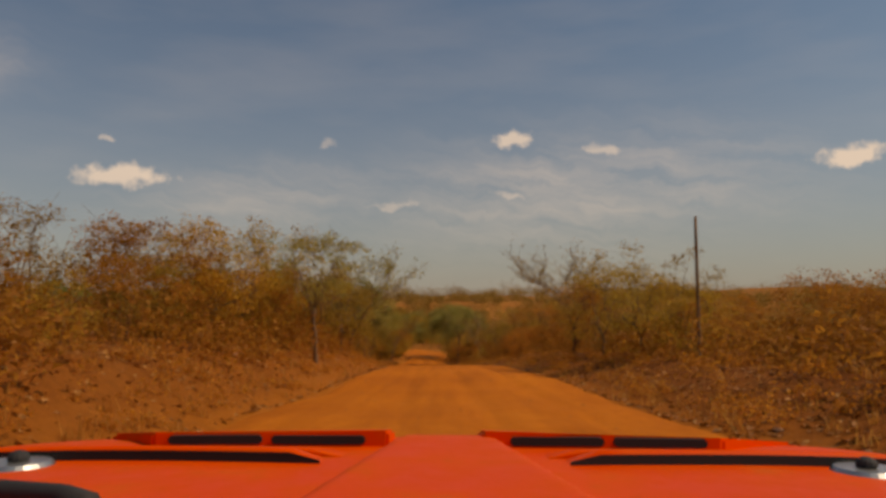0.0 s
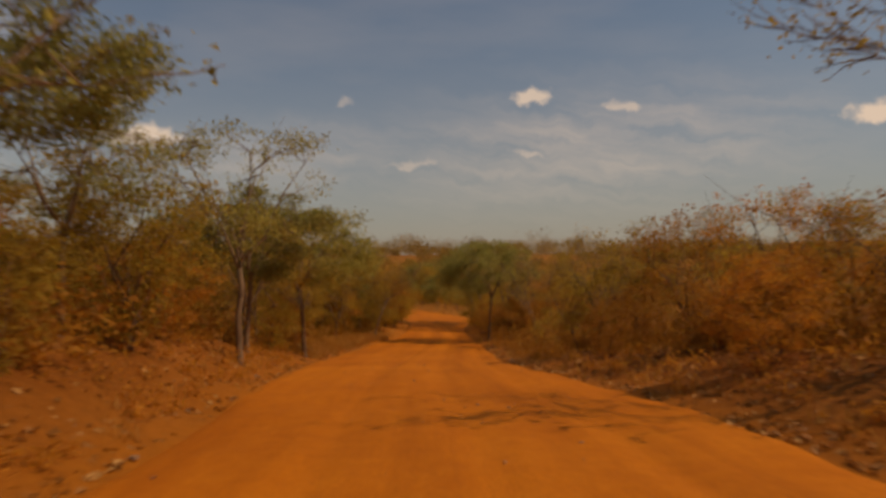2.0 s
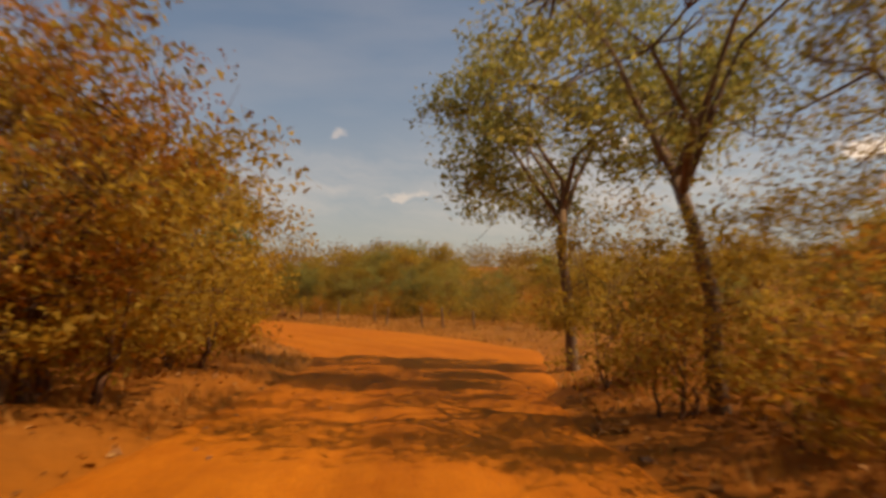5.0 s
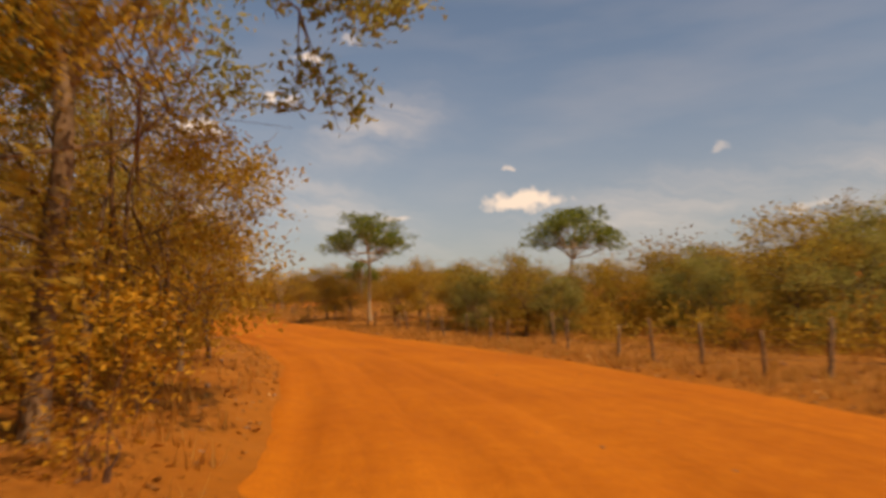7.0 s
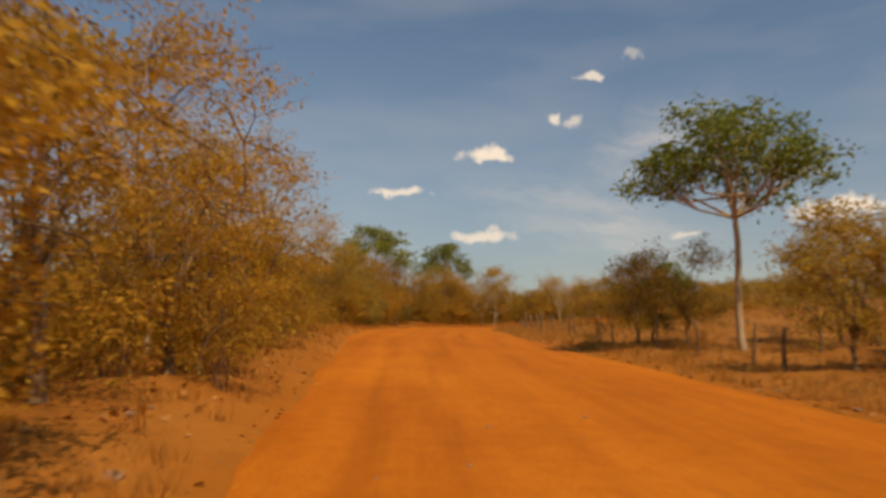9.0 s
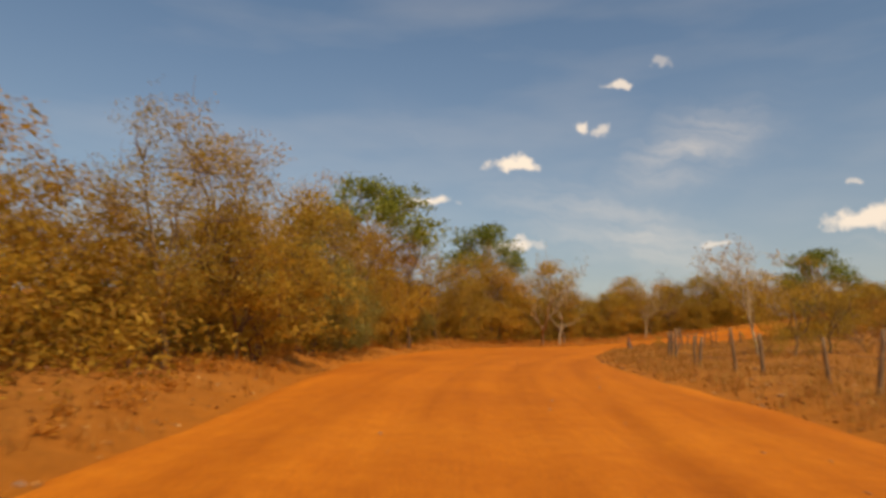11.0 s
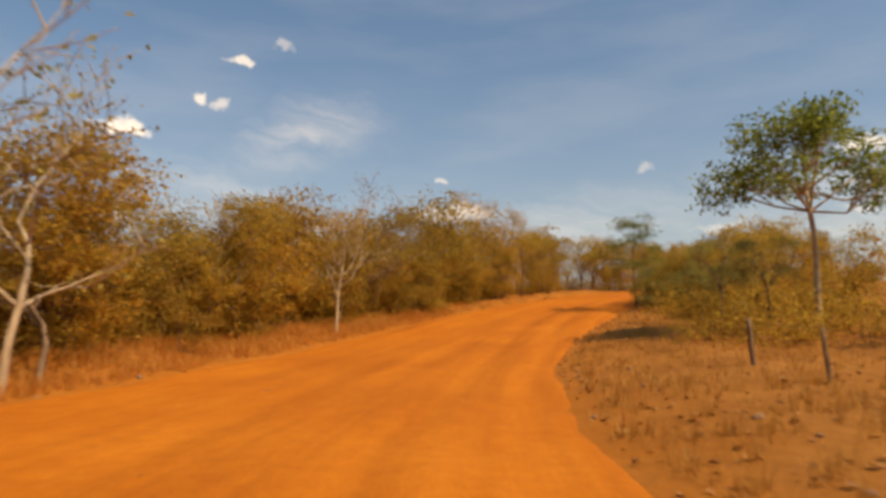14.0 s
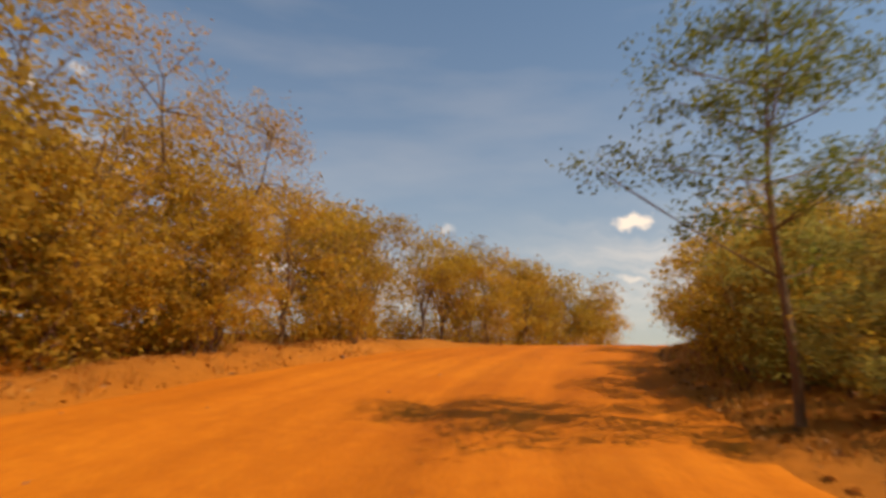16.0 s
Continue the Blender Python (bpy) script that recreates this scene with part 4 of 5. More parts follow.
belt(-0.4, 3.6, -1, 2.0, 7, 18, ("rust", "rust", "oliveb", "bare"), 1.4, 3.3)
belt(-0.4, 3.6, 1, 3.0, 9, 15, ("rust", "rust", "oliveb", "bare"), 1.0, 2.2)
belt(3.6, 6.4, -1, 1.2, 5, 11, ("ochreb", "oliveb", "rust"), 1.6, 3.0)
belt(3.6, 5.6, 1, 1.2, 6, 10, ("rust", "oliveb", "rust"), 1.6, 3.2)
belt(6.4, 9.6, -1, 3.0, 9, 13, ("ochreb", "ochreb", "rust", "bare"), 1.2, 3.0)
belt(6.2, 9.6, 1, 4.5, 10, 13, ("oliveb", "oliveb", "rust"), 1.2, 2.8)
belt(5.6, 9.8, 1, 9, 24, 34, ("folive", "folive", "fdusty"), 4.2, 6.2)
belt(4.3, 5.9, -1, 1.5, 6, 16, ("olive", "olive", "rustt"), 3.8, 5.5)
belt(4.7, 5.6, 1, 4.5, 9, 7, ("olive", "rustt"), 3.0, 4.2)
belt(8.9, 10.3, 1, 4.5, 13, 16, ("folive", "fdusty", "fdusty"), 3.2, 4.8)
belt(6.6, 9.8, 1, 5.5, 12, 10, ("fdusty", "oliveb", "thickg"), 2.4, 3.6)
belt(6.3, 8.6, -1, 4.5, 8, 14, ("olive", "olive", "oliveh"), 5.2, 7.5)
belt(9.6, 13.0, -1, 1.6, 7, 17, ("ochreb", "ochreb", "oliveb", "rust"), 1.6, 3.4)
belt(13.0, 16.6, -1, 1.6, 7, 18, ("ochreb", "rust", "oliveb"), 1.8, 3.3)
belt(13.0, 16.4, -1, 3.0, 7.5, 22, ("ochre", "olive"), 4.2, 5.6)
belt(10.0, 14.4, 1, 6.0, 20, 10, ("rust", "oliveb", "bare"), 0.7, 1.8)
belt(15.1, 16.8, 1, 5.0, 12, 10, ("oliveb", "oliveb", "rust"), 1.2, 2.6)
belt(16.6, 21.0, -1, 0.8, 6, 11, ("ochreb", "oliveb"), 2.0, 3.6)
belt(16.6, 21.0, 1, 0.8, 6, 11, ("oliveb", "rust"), 2.0, 3.4)
belt(16.4, 21.0, -1, 2.0, 9, 16, ("folive", "fochre"), 4.5, 7.0)
belt(16.8, 21.0, 1, 3.0, 10, 16, ("folive", "folive"), 4.0, 6.0)
belt(9.4, 13.6, -1, 3.5, 9, 16, ("ochre", "olive"), 4.5, 6.5)
belt(-0.3, 3.4, -1, 3.0, 7.5, 24, ("thickr", "thickr", "thick"), 2.6, 4.0)
belt(-0.3, 3.4, 1, 4.5, 9.0, 22, ("thickr", "thickr", "thick"), 2.0, 3.0)
belt(6.72, 7.05, -1, 0.6, 2.4, 3, ("thick", "thicko"), 2.4, 3.2)
belt(7.05, 7.8, -1, 3.2, 6.0, 7, ("thickg", "thick"), 3.0, 4.4)
belt(7.7, 9.2, -1, 5.0, 8.0, 6, ("thicko", "thick"), 2.6, 3.6)
belt(10.3, 12.0, -1, 2.5, 6.5, 16, ("thicko", "thick"), 3.4, 4.8)
belt(2.4, 3.9, -1, 1.4, 4.5, 9, ("thickr", "thick"), 2.2, 3.4)
belt(2.4, 3.8, 1, 1.8, 5.0, 8, ("thickr",), 1.6, 2.6)
belt(12.0, 14.0, -1, 1.2, 5.0, 22, ("thickg", "thick", "thick"), 3.4, 5.0)
belt(14.0, 17.5, -1, 1.2, 5.0, 34, ("thick", "thicko", "thick"), 3.2, 4.8)
belt(16.95, 18.2, 1, 1.2, 5.0, 12, ("thick",), 3.0, 4.0)
belt(7.4, 9.6, 1, 8.0, 14.0, 18, ("thickg", "thick"), 3.2, 4.6)

# far woods: clumps of foliage on the land away from the road
rng = np.random.RandomState(77)


def ball(r, n):
    """Uneven ball of points, thicker towards its skin."""
    u = r.normal(size=(n, 3))
    u /= np.linalg.norm(u, axis=1, keepdims=True)
    knob = 1 + 0.22 * np.sin(u @ r.normal(size=(3, 3)) * 3).sum(1, keepdims=True) / 1.7
    return u * knob * r.uniform(0.05, 1.0, (n, 1)) ** 0.45


def woods(name, label, count, inner, outer, leaf, per, mat, size, seed):
    r = np.random.RandomState(seed)
    cx = r.uniform(-260, 150, count * 6)
    cy = r.uniform(-30, 400, count * 6)
    z, e, tt, o = land(cx, cy)
    open_field = (o > 0) & (((tt > 9.6) & (tt < 14.3) & (e < 32)) | ((tt < 3.4) & (e < 22)))
    ok = np.flatnonzero((e > inner) & (e < outer) & ~open_field & (waves(cx, cy, 41, 14) + r.uniform(-1, 1, len(cx)) > -0.7))[:count]
    cs, ls = [], []
    for i in ok:
        h = size * r.choice((0.45, 0.6, 0.8, 1.0, 1.35)) * r.uniform(0.8, 1.2)
        q = ball(r, per) * (h * 0.72, h * 0.72, h * 0.44)
        q[:, 2] = np.clip(q[:, 2] + h * 0.56, 0.15, None)
        cs.append(q + (cx[i], cy[i], z[i]))
        ls.append(np.full(per, leaf) * r.uniform(0.6, 1.4, per))
    me = leaves_mesh(name, np.concatenate(cs), np.concatenate(ls) * 1.35, mat, r, simple=True)
    tagged(new(name, me), label, "woods", kind="stuff")


def undergrowth(name, label, spots, mat, leaf, per, h0, h1, seed):
    """Low tangled growth that closes the foot of the thicket."""
    r = np.random.RandomState(seed)
    cs = []
    for t0, t1, side, e0, e1, count in spots:
        for k in range(count):
            t = r.uniform(t0, t1)
            j = int(np.argmin(abs(S_T - t)))
            o = side * ((EDGE_R if side > 0 else EDGE_L)[j] + r.uniform(e0, e1))
            s = np.interp(t, np.r_[-5, ROW_T, 30], np.r_[ROW_S[0] - 70, ROW_S, ROW_S[-1] + 170])
            x, y, tx, ty = (np.interp(s, S, q) for q in (CX, CY, TX, TY))
            cs.append((x + ty * o, y - tx * o, r.uniform(h0, h1)))
    cs = np.array(cs)
    z, e, _, _ = land(cs[:, 0], cs[:, 1])
    pts = []
    for (x, y, h), zz, ee in zip(cs, z, e):
        if ee < 0.4 + 0.5 * h:
            continue
        q = ball(r, per) * (h * 0.85, h * 0.85, h * 0.62)
        q[:, 2] = abs(q[:, 2] + h * 0.35) + 0.04
        pts.append(q + (x, y, zz))
    pts = np.concatenate(pts)
    tagged(new(name, leaves_mesh(name, pts, leaf * r.uniform(0.6, 1.4, len(pts)), mat, r, 0.5, True)), label, "undergrowth", kind="stuff")


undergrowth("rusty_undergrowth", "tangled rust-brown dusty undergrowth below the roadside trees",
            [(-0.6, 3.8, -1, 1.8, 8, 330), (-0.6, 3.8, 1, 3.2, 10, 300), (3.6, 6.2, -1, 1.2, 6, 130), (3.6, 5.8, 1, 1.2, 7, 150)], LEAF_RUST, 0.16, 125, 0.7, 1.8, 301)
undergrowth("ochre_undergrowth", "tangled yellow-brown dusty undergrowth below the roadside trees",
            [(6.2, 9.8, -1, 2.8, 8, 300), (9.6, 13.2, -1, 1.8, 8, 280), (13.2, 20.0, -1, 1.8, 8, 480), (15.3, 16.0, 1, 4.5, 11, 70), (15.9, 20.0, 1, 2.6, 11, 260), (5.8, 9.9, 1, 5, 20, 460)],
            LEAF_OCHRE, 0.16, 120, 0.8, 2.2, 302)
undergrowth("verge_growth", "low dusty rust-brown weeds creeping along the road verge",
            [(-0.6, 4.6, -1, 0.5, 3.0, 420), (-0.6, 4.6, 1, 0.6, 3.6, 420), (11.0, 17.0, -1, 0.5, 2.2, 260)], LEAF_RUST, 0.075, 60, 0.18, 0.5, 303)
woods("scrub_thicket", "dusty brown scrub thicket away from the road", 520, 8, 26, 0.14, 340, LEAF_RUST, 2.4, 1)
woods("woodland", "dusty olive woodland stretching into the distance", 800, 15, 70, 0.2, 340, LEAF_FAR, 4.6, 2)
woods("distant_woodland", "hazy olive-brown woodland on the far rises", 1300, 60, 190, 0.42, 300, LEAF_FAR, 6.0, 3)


# ---------------------------------------------------------------- verge: grass, fallen leaves, stones
def verge_points(count, inner, outer, seed, t0=-1.0, t1=18.0, sides=(-1, 1)):
    r = np.random.RandomState(seed)
    t = r.uniform(t0, t1, count)
    s = np.interp(t, np.r_[-5, ROW_T, 30], np.r_[ROW_S[0] - 70, ROW_S, ROW_S[-1] + 170])
    side = r.choice(sides, count)
    x, y, tx, ty, el_, er_ = (np.interp(s, S, q) for q in (CX, CY, TX, TY, EDGE_L, EDGE_R))
    o = side * (np.where(side > 0, er_, el_) + inner + (outer - inner) * r.uniform(0, 1, count) ** 1.5)
    x, y = x + ty * o, y - tx * o
    z, e, _, _ = land(x, y)
    ok = e > 0.05
    return x[ok], y[ok], z[ok], r


def grass(name, label, count, inner, outer, seed, blades, height, **where):
    x, y, z, r = verge_points(count, inner, outer, seed, **where)
    n = len(x) * blades
    i = np.repeat(np.arange(len(x)), blades)
    base = np.stack([x[i], y[i], z[i] - 0.02], -1) + np.c_[r.normal(size=(n, 2)) * 0.09, np.zeros(n)]
    a = r.uniform(0, 6.283, n)
    lean = r.uniform(0.1, 0.75, n)
    h = height * r.uniform(0.4, 1.2, n)
    tip = base + np.stack([np.cos(a) * lean * h, np.sin(a) * lean * h, h], -1)
    w = np.stack([-np.sin(a), np.cos(a), 0 * a], -1) * 0.011
    v = np.stack([base - w, base + w, tip], 1).reshape(-1, 3)
    k = np.arange(n)[:, None] * 3
    me = bpy.data.meshes.new(name)
    me.from_pydata(v.tolist(), [], (k + [0, 1, 2]).tolist())
    me.materials.append(GRASS_MAT)
    tagged(new(name, me), label, "grass", kind="stuff")


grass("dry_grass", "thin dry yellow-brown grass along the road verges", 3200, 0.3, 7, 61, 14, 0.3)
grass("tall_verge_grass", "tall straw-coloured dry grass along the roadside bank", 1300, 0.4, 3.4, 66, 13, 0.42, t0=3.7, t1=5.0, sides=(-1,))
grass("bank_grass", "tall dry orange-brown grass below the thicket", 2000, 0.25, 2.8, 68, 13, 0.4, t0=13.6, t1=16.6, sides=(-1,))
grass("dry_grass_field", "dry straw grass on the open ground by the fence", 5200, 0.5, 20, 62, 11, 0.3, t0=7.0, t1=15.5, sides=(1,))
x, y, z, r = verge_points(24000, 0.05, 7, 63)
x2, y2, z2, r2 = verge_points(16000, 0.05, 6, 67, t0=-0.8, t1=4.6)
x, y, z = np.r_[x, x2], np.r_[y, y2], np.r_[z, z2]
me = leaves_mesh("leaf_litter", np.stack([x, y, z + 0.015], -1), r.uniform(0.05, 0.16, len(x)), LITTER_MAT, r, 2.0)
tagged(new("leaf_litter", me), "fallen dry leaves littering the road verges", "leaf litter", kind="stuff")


def rocks(name, label, x, y, z, sizes, r):
    verts, faces = [], []
    ico = bmesh.new()
    bmesh.ops.create_icosphere(ico, subdivisions=1, radius=1.0)
    bv = np.array([v.co[:] for v in ico.verts])
    bf = [[v.index for v in f.verts] for f in ico.faces]
    ico.free()
    for i in range(len(x)):
        q = bv * (1 + r.normal(size=(len(bv), 1)) * 0.16) * (r.uniform(0.7, 1.3), r.uniform(0.7, 1.2), r.uniform(0.4, 0.8)) * sizes[i]
        k = len(verts)
        verts += list(q + (x[i], y[i], z[i] + sizes[i] * 0.2))
        faces += [[a + k for a in f] for f in bf]
    tagged(new(name, mesh_from(name, verts, faces, STONE_MAT)), label, "stones", kind="stuff")


x, y, z, r = verge_points(380, 0.0, 3.5, 64)
rocks("verge_stones", "small dusty stones along the road edge", x, y, z, r.uniform(0.02, 0.09, len(x)), r)
# loose stones on the road itself
r = np.random.RandomState(65)
k = r.randint(60, ns - 200, 420)
u = r.randint(4, nu - 4, 420)
rocks("road_stones", "loose pebbles scattered on the dirt road", vx[k, u], vy[k, u], vz[k, u], r.uniform(0.008, 0.035, 420), r)

# ---------------------------------------------------------------- fence and pole
fence = tagged(new("fence"), "wire fence on weathered grey wooden posts", "fence")


def post_mesh(seed, height, radius, lean):
    verts, faces = [], []
    r = np.random.RandomState(seed)
    pts = [np.array((lean[0] * h, lean[1] * h, h)) + np.r_[r.normal(size=2) * 0.012, 0] for h in np.linspace(-0.2, height, 6)]
    tube(verts, faces, pts, [radius * (1.12 - 0.05 * k) * r.uniform(0.92, 1.08) for k in range(6)], 8)
    return mesh_from("post", verts, faces, POST_WOOD, True)


POSTS = [post_mesh(200 + k, 1.0 + 0.11 * (k % 3), 0.045 + 0.012 * (k % 2), ((k % 3 - 1) * 0.08, (k % 2) * 0.08)) for k in range(6)]
stops = []
for k in range(50):
    t = 7.0 + 8.0 * (k + 0.25 * math.sin(k * 2.7)) / 49
    x, y, z = at(t, np.interp(t, (7.0, 9.5, 10.2, 12.4, 12.9, 14.3, 15.0), (9.2, 9.2, 9.4, 7.3, 6.9, 6.8, 6.2)) + 0.15 * math.sin(k * 1.9))
    p = new("post", POSTS[k % 6])
    p.parent, p.location, p.rotation_euler = fence, (x, y, z), (0, 0, k * 1.3)
    stops.append((x, y, z))
for h in (0.35, 0.68, 1.0):
    verts, faces = [], []
    tube(verts, faces, [np.array((x, y, z + h)) for x, y, z in stops], [0.004] * len(stops), 4)
    mesh_part("wire", mesh_from("wire", verts, faces, WIRE), fence, "thin rusty fence wire")



def stump(x, y, height, radius, lean, seed):
    """A charred broken stump with a splintered top and spread roots."""
    r = np.random.RandomState(seed)
    bm = bmesh.new()
    rings = []
    for k, f in enumerate(np.linspace(0, 1, 7)):
        ring = []
        for i in range(12):
            a = 6.283 * i / 12
            rr = radius * (1.5 - 0.9 * f ** 0.6) * (1 + 0.22 * math.sin(3 * a + seed) * (1 - f) + 0.08 * r.normal())
            up = height * f * (1 + (0.28 * math.sin(a + 1) + 0.1 * r.normal() if k == 6 else 0))
            ring.append(bm.verts.new((lean[0] * up + rr * math.cos(a), lean[1] * up + rr * math.sin(a), up - 0.06)))
        rings.append(ring)
    for a, b in zip(rings, rings[1:]):
        for i in range(12):
            bm.faces.new((a[i], a[(i + 1) % 12], b[(i + 1) % 12], b[i])).smooth = True
    bm.faces.new(rings[-1])
    me = bpy.data.meshes.new("tree_stump")
    bm.to_mesh(me)
    bm.free()
    me.materials.append(BARK_RED)
    ob = new("tree_stump", me)
    ob.location = (x, y, ground_z(x, y))
    return tagged(ob, "dark broken tree stump leaning in dry grass", "stump")


stump(-84.8, 197.6, 0.82, 0.15, (-0.34, 0.12), 5)
MOUND_MAT = soil("dug_earth", (0.19, 0.066, 0.014), (0.32, 0.108, 0.02), (0.42, 0.15, 0.028), 3.0, 1.0)


def mound(x, y, reach, height, seed):
    """A dug-up mound of soil, uneven and open at its foot."""
    r = np.random.RandomState(seed)
    n, m = 9, 22
    verts, faces = [], []
    for i in range(n + 1):
        for j in range(m):
            q, a = i / n, 6.283 * j / m
            rad = reach * q * (1 + 0.25 * math.sin(2 * a + seed) + 0.12 * math.sin(5 * a + 2 * seed) + 0.05 * r.normal())
            px_, py_ = x + rad * math.cos(a), y + rad * math.sin(a) * 0.75
            up = height * (1 - q ** 1.6) * (1 + 0.35 * math.sin(7 * q + 3 * a + seed)) + 0.06 * r.normal() * (q < 0.95)
            verts.append((px_ - x, py_ - y, ground_z(px_, py_) - ground_z(x, y) + (max(up, 0.0) if q < 0.95 else -0.08)))
    for i in range(n):
        for j in range(m):
            k = (j + 1) % m
            faces.append((i * m + j, (i + 1) * m + j, (i + 1) * m + k, i * m + k))
    ob = new("soil_mound", mesh_from("soil_mound", verts, faces, MOUND_MAT))
    ob.location = (x, y, ground_z(x, y))
    return tagged(ob, "rough mound of dug brown soil beside the road", "mound")


MOUNDS = ((-87.0, 200.6, 0.9, 0.1), (-88.6, 203.0, 1.0, 0.14), (-86.4, 202.4, 0.8, 0.09), (-89.8, 205.6, 0.9, 0.11), (-84.4, 199.4, 0.8, 0.12))
for k, (x, y, reach, height) in enumerate(MOUNDS):
    mound(x, y, reach, height, 7 + k)
verts, faces = [], []
tube(verts, faces, [np.array((0.012 * h, 0.02 * h, h)) for h in np.linspace(-0.3, 4.55, 7)], [0.058, 0.056, 0.054, 0.052, 0.05, 0.048, 0.046], 10)
pole = new("wooden_pole", mesh_from("wooden_pole", verts, faces, POST_WOOD, True))
pole.location = (8.1, 22.6, ground_z(8.1, 22.6))
tagged(pole, "tall slightly leaning weathered wooden pole in roadside scrub", "pole")

# ---------------------------------------------------------------- the red car, where the drive begins
m_, n_, l_, b_ = material("orange_red_car_paint", 0.4)
p_ = n_.new("ShaderNodeTexCoord").outputs["Object"]
dust_ = noise_node(n_, l_, p_, 7, 7, 0.7)
l_.new(ramp_node(n_, l_, dust_, [(0.4, (0.72, 0.054, 0.002)), (0.58, (0.70, 0.072, 0.004)), (0.78, (0.60, 0.12, 0.02))]), b_.inputs["Base Color"])
l_.new(ramp_node(n_, l_, dust_, [(0.4, (0.42,) * 3), (0.75, (0.7,) * 3)]), b_.inputs["Roughness"])
b_.inputs["Specular IOR Level"].default_value = 0.05
PAINT = m_
# Flat black that stands for the shade inside the bonnet vents.
BLACK, n_, l_, b_ = material("vent_shade_black", 0.85)
b_.inputs["Base Color"].default_value = (0.012, 0.010, 0.009, 1)
TYRE, n_, l_, b_ = material("black_rubber", 0.8)
b_.inputs["Base Color"].default_value = (0.02, 0.019, 0.018, 1)
STEEL, n_, l_, b_ = material("dull_steel", 0.35, 0.9)
b_.inputs["Base Color"].default_value = (0.55, 0.53, 0.48, 1)
car = tagged(new("red_car"), "orange-red off-road car with vented bonnet on the dirt road", "car")
r0 = ROWS[0]
car.matrix_basis = pose(r0[1], r0[2], r0[3], 0, 0, r0[6]) @ pose(0, 0, 0, r0[4] - 5.6, 0, 0) @ pose(0, 0, 0, 0, 0.75, 0) @ pose(0, 0, -EYE - 0.006)
K = 0.85


def deck(x, d):
    """Height of the bonnet's skin below the eye, before scaling."""
    return 0.22 + 0.03 * d + 0.028 * (abs(x) / 1.05) ** 4 + 0.10 * max(0.0, d - 1.62) ** 1.2


def spine(x, d):
    """The raised band along the middle, wider towards the windscreen and low at the nose."""
    return 0.024 * max(0.0, min(1.0, (0.105 + 0.16 * max(0.0, 1.62 - d) - abs(x - 0.01)) / 0.02)) * max(0.1, min(1.0, (1.80 - d) / 0.28))


def spot(x, d, lift=0.0):
    return Vector((x * K, d * K, EYE - (deck(x, d) - lift) * K))


bm = bmesh.new()
xs_, ds_ = np.linspace(-1.05, 1.05, 211), np.linspace(0.4, 1.78, 36)
grid_ = [[bm.verts.new(spot(x, d, spine(x, d))) for x in xs_] for d in ds_]
for a in range(len(ds_) - 1):
    for c in range(len(xs_) - 1):
        bm.faces.new((grid_[a][c], grid_[a][c + 1], grid_[a + 1][c + 1], grid_[a + 1][c])).smooth = True
bonnet = part("bonnet", bm, PAINT, car)


def block(corners, lift, bevel=0.006, drop=0.03):
    """A raised panel over four corners of the bonnet, each with its own rise."""
    bm = bmesh.new()
    lo = [bm.verts.new(spot(x, d, -drop)) for x, d in corners]
    hi = [bm.verts.new(spot(x, d, h)) for (x, d), h in zip(corners, lift)]
    bm.faces.new(lo[::-1])
    bm.faces.new(hi)
    for i in range(4):
        j = (i + 1) % 4
        bm.faces.new((lo[i], lo[j], hi[j], hi[i]))
    bmesh.ops.recalc_face_normals(bm, faces=bm.faces)
    bmesh.ops.bevel(bm, geom=[e for e in bm.edges], offset=bevel, segments=2, affect="EDGES", clamp_overlap=True)
    return bm


def slot(x0, x1, d, low, high):
    """A round-ended black plate facing the driver, standing for a vent's shaded inside."""
    bm = bmesh.new()
    h = (high - low) / 2
    ring = []
    for k in range(20):
        a = 2 * math.pi * k / 20
        cx = (x1 - h if math.cos(a) > 0 else x0 + h)
        ring.append((cx + h * math.cos(a), low + h + h * math.sin(a)))
    f = [bm.verts.new(spot(x, d, z) - Vector((0, 0.003, 0))) for x, z in ring]
    g = [bm.verts.new(spot(x, d, z) + Vector((0, 0.02, 0))) for x, z in ring]
    bm.faces.new(f)
    for i in range(20):
        j = (i + 1) % 20
        bm.faces.new((f[i], f[j], g[j], g[i]))
    bmesh.ops.recalc_face_normals(bm, faces=bm.faces)
    return bm


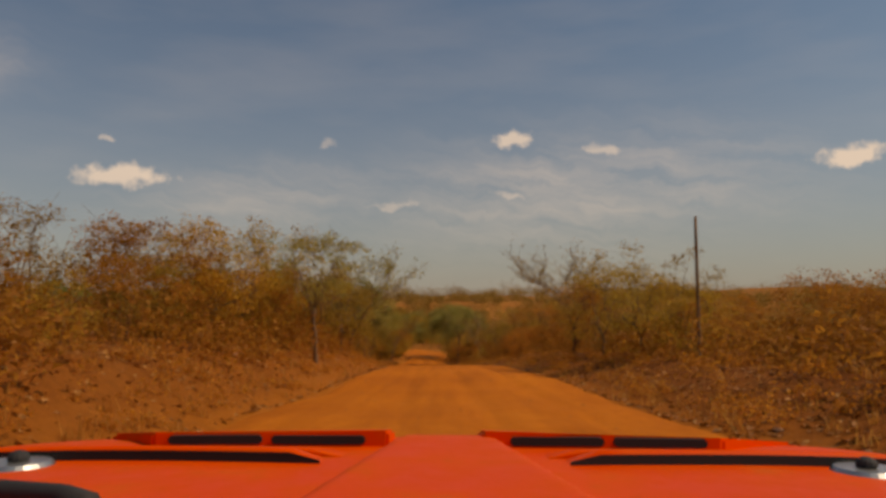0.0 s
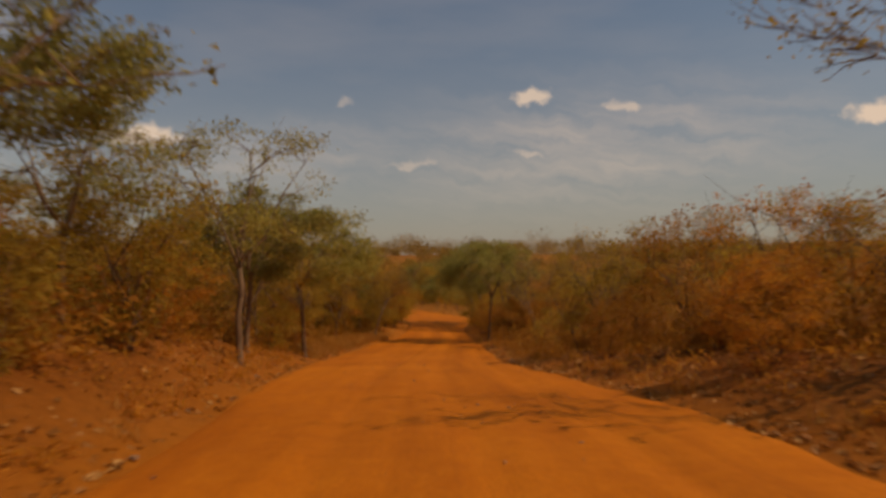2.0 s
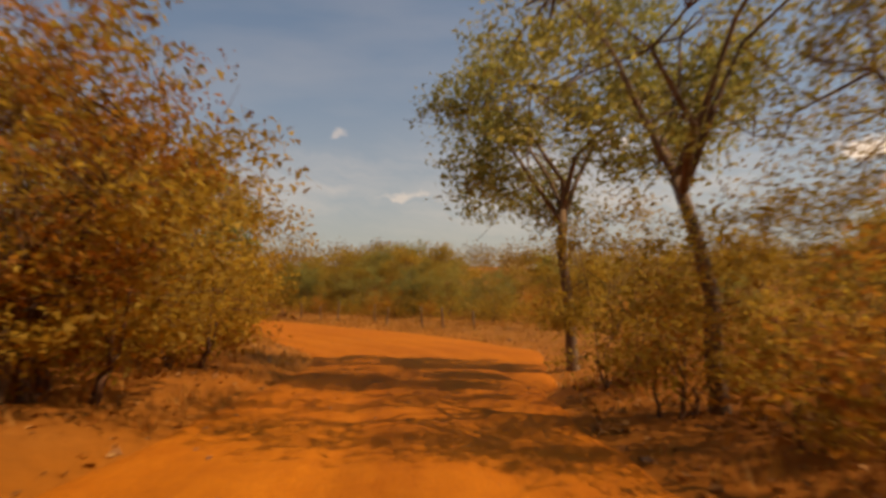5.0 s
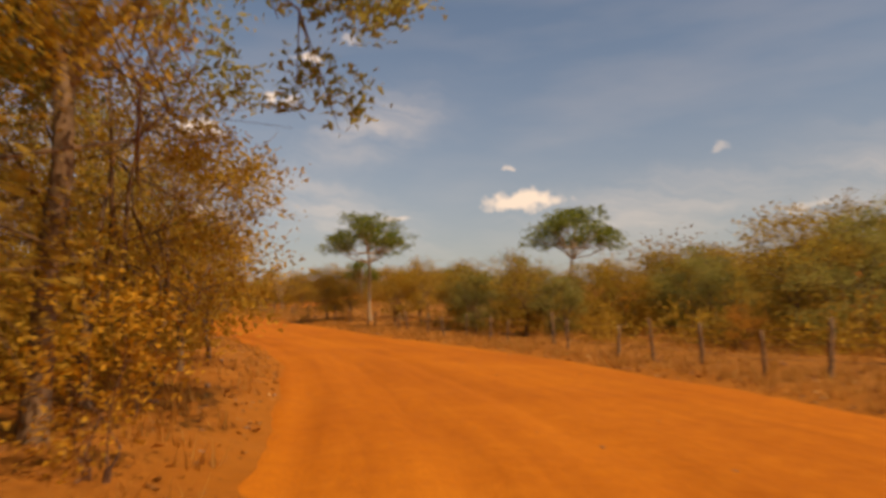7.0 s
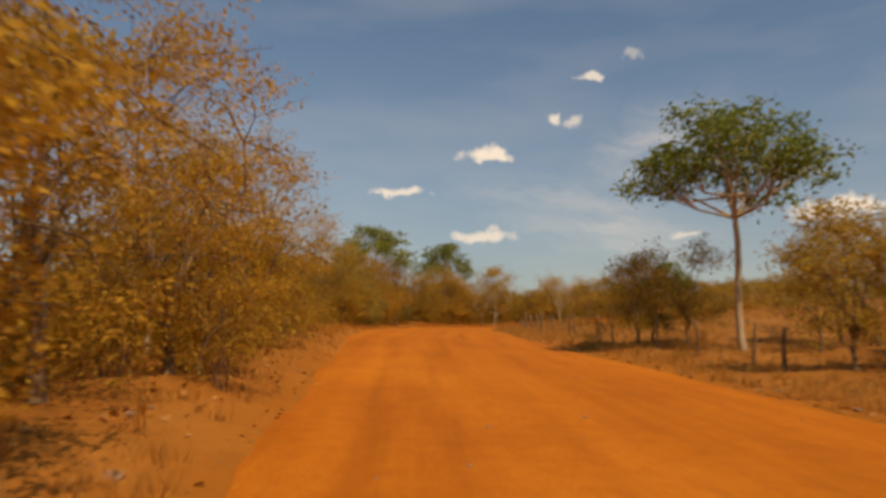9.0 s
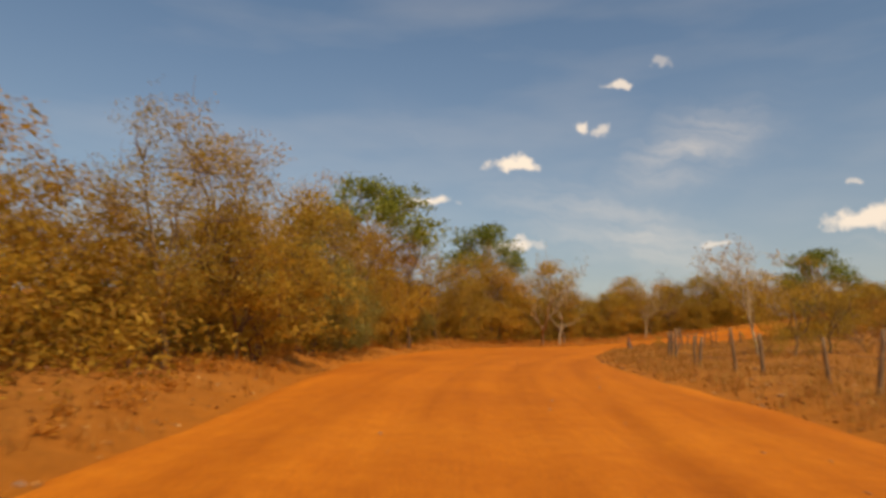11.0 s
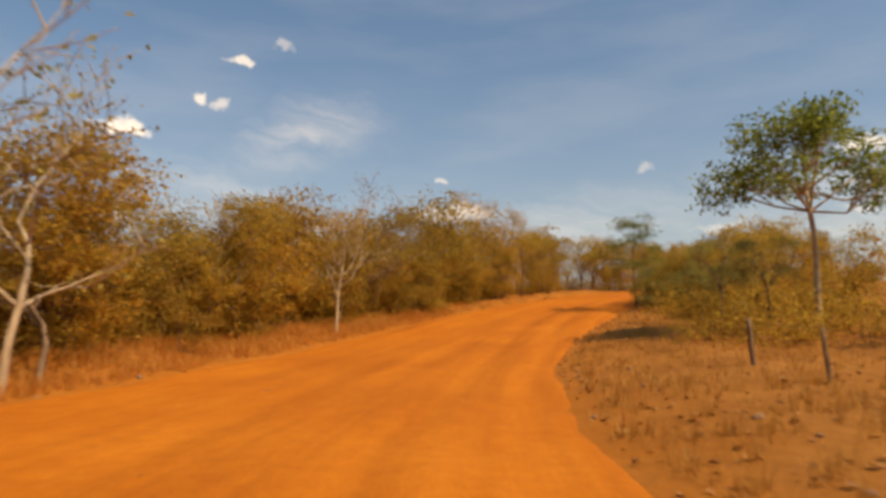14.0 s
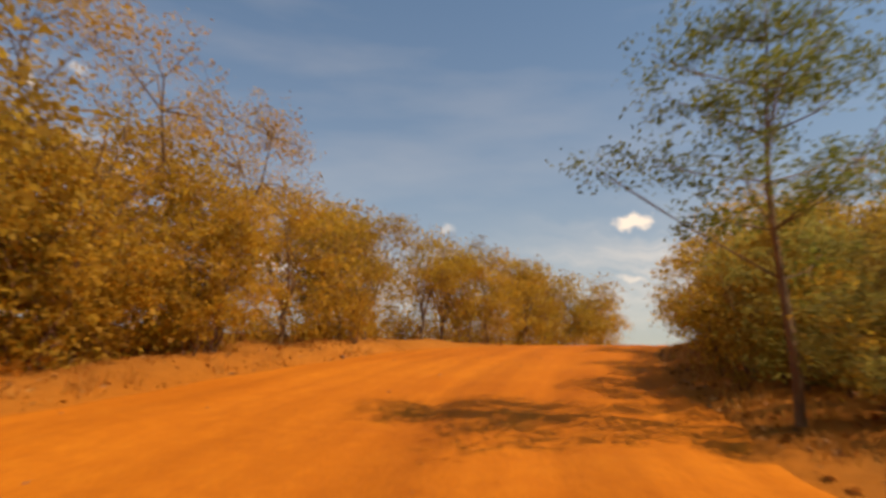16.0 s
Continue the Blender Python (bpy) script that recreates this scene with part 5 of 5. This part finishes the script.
left_scoop = part("bonnet_scoop", block([(-0.62, 1.545), (-0.115, 1.545), (-0.115, 1.75), (-0.80, 1.75)], (0.030, 0.034, 0.02, 0.015)), PAINT, car)
right_scoop = part("bonnet_scoop", block([(0.085, 1.545), (0.60, 1.545), (0.85, 1.75), (0.085, 1.75)], (0.034, 0.026, 0.008, 0.02)), PAINT, car)
for par, x0, x1 in ((left_scoop, -0.585, -0.385), (left_scoop, -0.365, -0.165), (right_scoop, 0.145, 0.345), (right_scoop, 0.365, 0.565)):
    part("vent_slot", slot(x0, x1, 1.543, 0.004, 0.023), BLACK, par, "black plate as the shade inside a vent slot")
for side, inner in ((-1, 0.225), (1, 0.235)):
    for k, (d0, d1, rise, x_in) in enumerate(((1.455, 1.41, 0.016, inner - 0.03), (1.41, 1.335, 0.026, inner))):
        # The second mesh is a black strip imitating shade inside the closed louvre.
        bm, shade_strip = bmesh.new(), bmesh.new()
        rows_, cut = [], []
        for f in np.linspace(0, 1, 15):
            x, d = side * (1.03 + (x_in - 1.03) * f), d0 + (d1 - d0) * f
            q = min(1.0, (1 - f) / 0.07) ** 0.5
            rows_.append([bm.verts.new(spot(x, d + dd, h * rise * q)) for dd, h in ((0, -0.1), (-0.004, 0.55), (0.0, 0.85), (0.01, 1.0), (0.03, 0.85), (0.06, -0.1))])
            cut.append([shade_strip.verts.new(spot(x, d - 0.0055, h * rise * min(1.0, (1 - f) / 0.04 + 0.35))) for h in (0.0, 0.74)])
        for m in range(14):
            for n in range(5):
                bm.faces.new((rows_[m][n], rows_[m + 1][n], rows_[m + 1][n + 1], rows_[m][n + 1])).smooth = True
            shade_strip.faces.new((cut[m][0], cut[m + 1][0], cut[m + 1][1], cut[m][1]))
        bmesh.ops.recalc_face_normals(bm, faces=bm.faces)
        louvre = part("louvre", bm, PAINT, car)
        if k == 1:
            part("louvre_opening", shade_strip, BLACK, louvre, "black strip as the shade inside the louvre")
        else:
            shade_strip.free()
    bm = bmesh.new()
    c = spot(side * 0.775, 1.325, 0.006)
    bmesh.ops.create_cone(bm, cap_ends=True, segments=28, radius1=0.052, radius2=0.046, depth=0.007, matrix=Matrix.Translation(c))
    plate = part("bonnet_pin_plate", bm, STEEL, car, "round steel bonnet pin plate")
    bm = bmesh.new()
    bmesh.ops.create_uvsphere(bm, u_segments=12, v_segments=8, radius=0.016, matrix=Matrix.Translation(c + Vector((0, 0, 0.009))) @ Matrix.Diagonal((1, 1, 0.7, 1)))
    part("bonnet_pin", bm, TYRE, plate, "dark bonnet pin")
verts, faces = [], []
tube(verts, faces, [np.array(spot(x, d, 0.012)) for x, d in ((-1.0, 1.10), (-0.75, 1.07), (-0.62, 1.035), (-0.52, 1.0), (-0.46, 0.95))], [0.014] * 5, 10)
mesh_part("wiper_arm", mesh_from("wiper_arm", verts, faces, TYRE, True), car, "black wiper arm")
bm = bmesh.new()
ring = [(-1.05, 0.4), (1.05, 0.4), (1.05, 1.78), (-1.05, 1.78)]
top_v = [bm.verts.new(spot(x, d, -0.012)) for x, d in ring]
low_v = [bm.verts.new((x * K, d * K, 0.5)) for x, d in ring]
bm.faces.new(top_v)
bm.faces.new(low_v[::-1])
for i in range(4):
    bm.faces.new((low_v[i], low_v[(i + 1) % 4], top_v[(i + 1) % 4], top_v[i]))
bmesh.ops.recalc_face_normals(bm, faces=bm.faces)
bmesh.ops.bevel(bm, geom=[e for e in bm.edges if abs(e.verts[0].co.z - e.verts[1].co.z) > 0.2], offset=0.06, segments=3, affect="EDGES")
part("front_body", bm, PAINT, car)
for side in (-1, 1):
    bm = bmesh.new()
    turn_m = Matrix.Translation((side * 0.80, 1.05, 0.37)) @ Matrix.Rotation(math.pi / 2, 4, "Y")
    bmesh.ops.create_cone(bm, cap_ends=True, segments=32, radius1=0.37, radius2=0.37, depth=0.24, matrix=turn_m)
    bmesh.ops.bevel(bm, geom=[e for e in bm.edges if len(e.link_faces) == 2 and max(len(f.verts) for f in e.link_faces) > 8], offset=0.04, segments=3, affect="EDGES")
    tyre = part("tyre", bm, TYRE, car)
    bm = bmesh.new()
    bmesh.ops.create_cone(bm, cap_ends=True, segments=24, radius1=0.21, radius2=0.21, depth=0.25, matrix=turn_m)
    part("rim", bm, STEEL, tyre, "dull steel wheel rim")
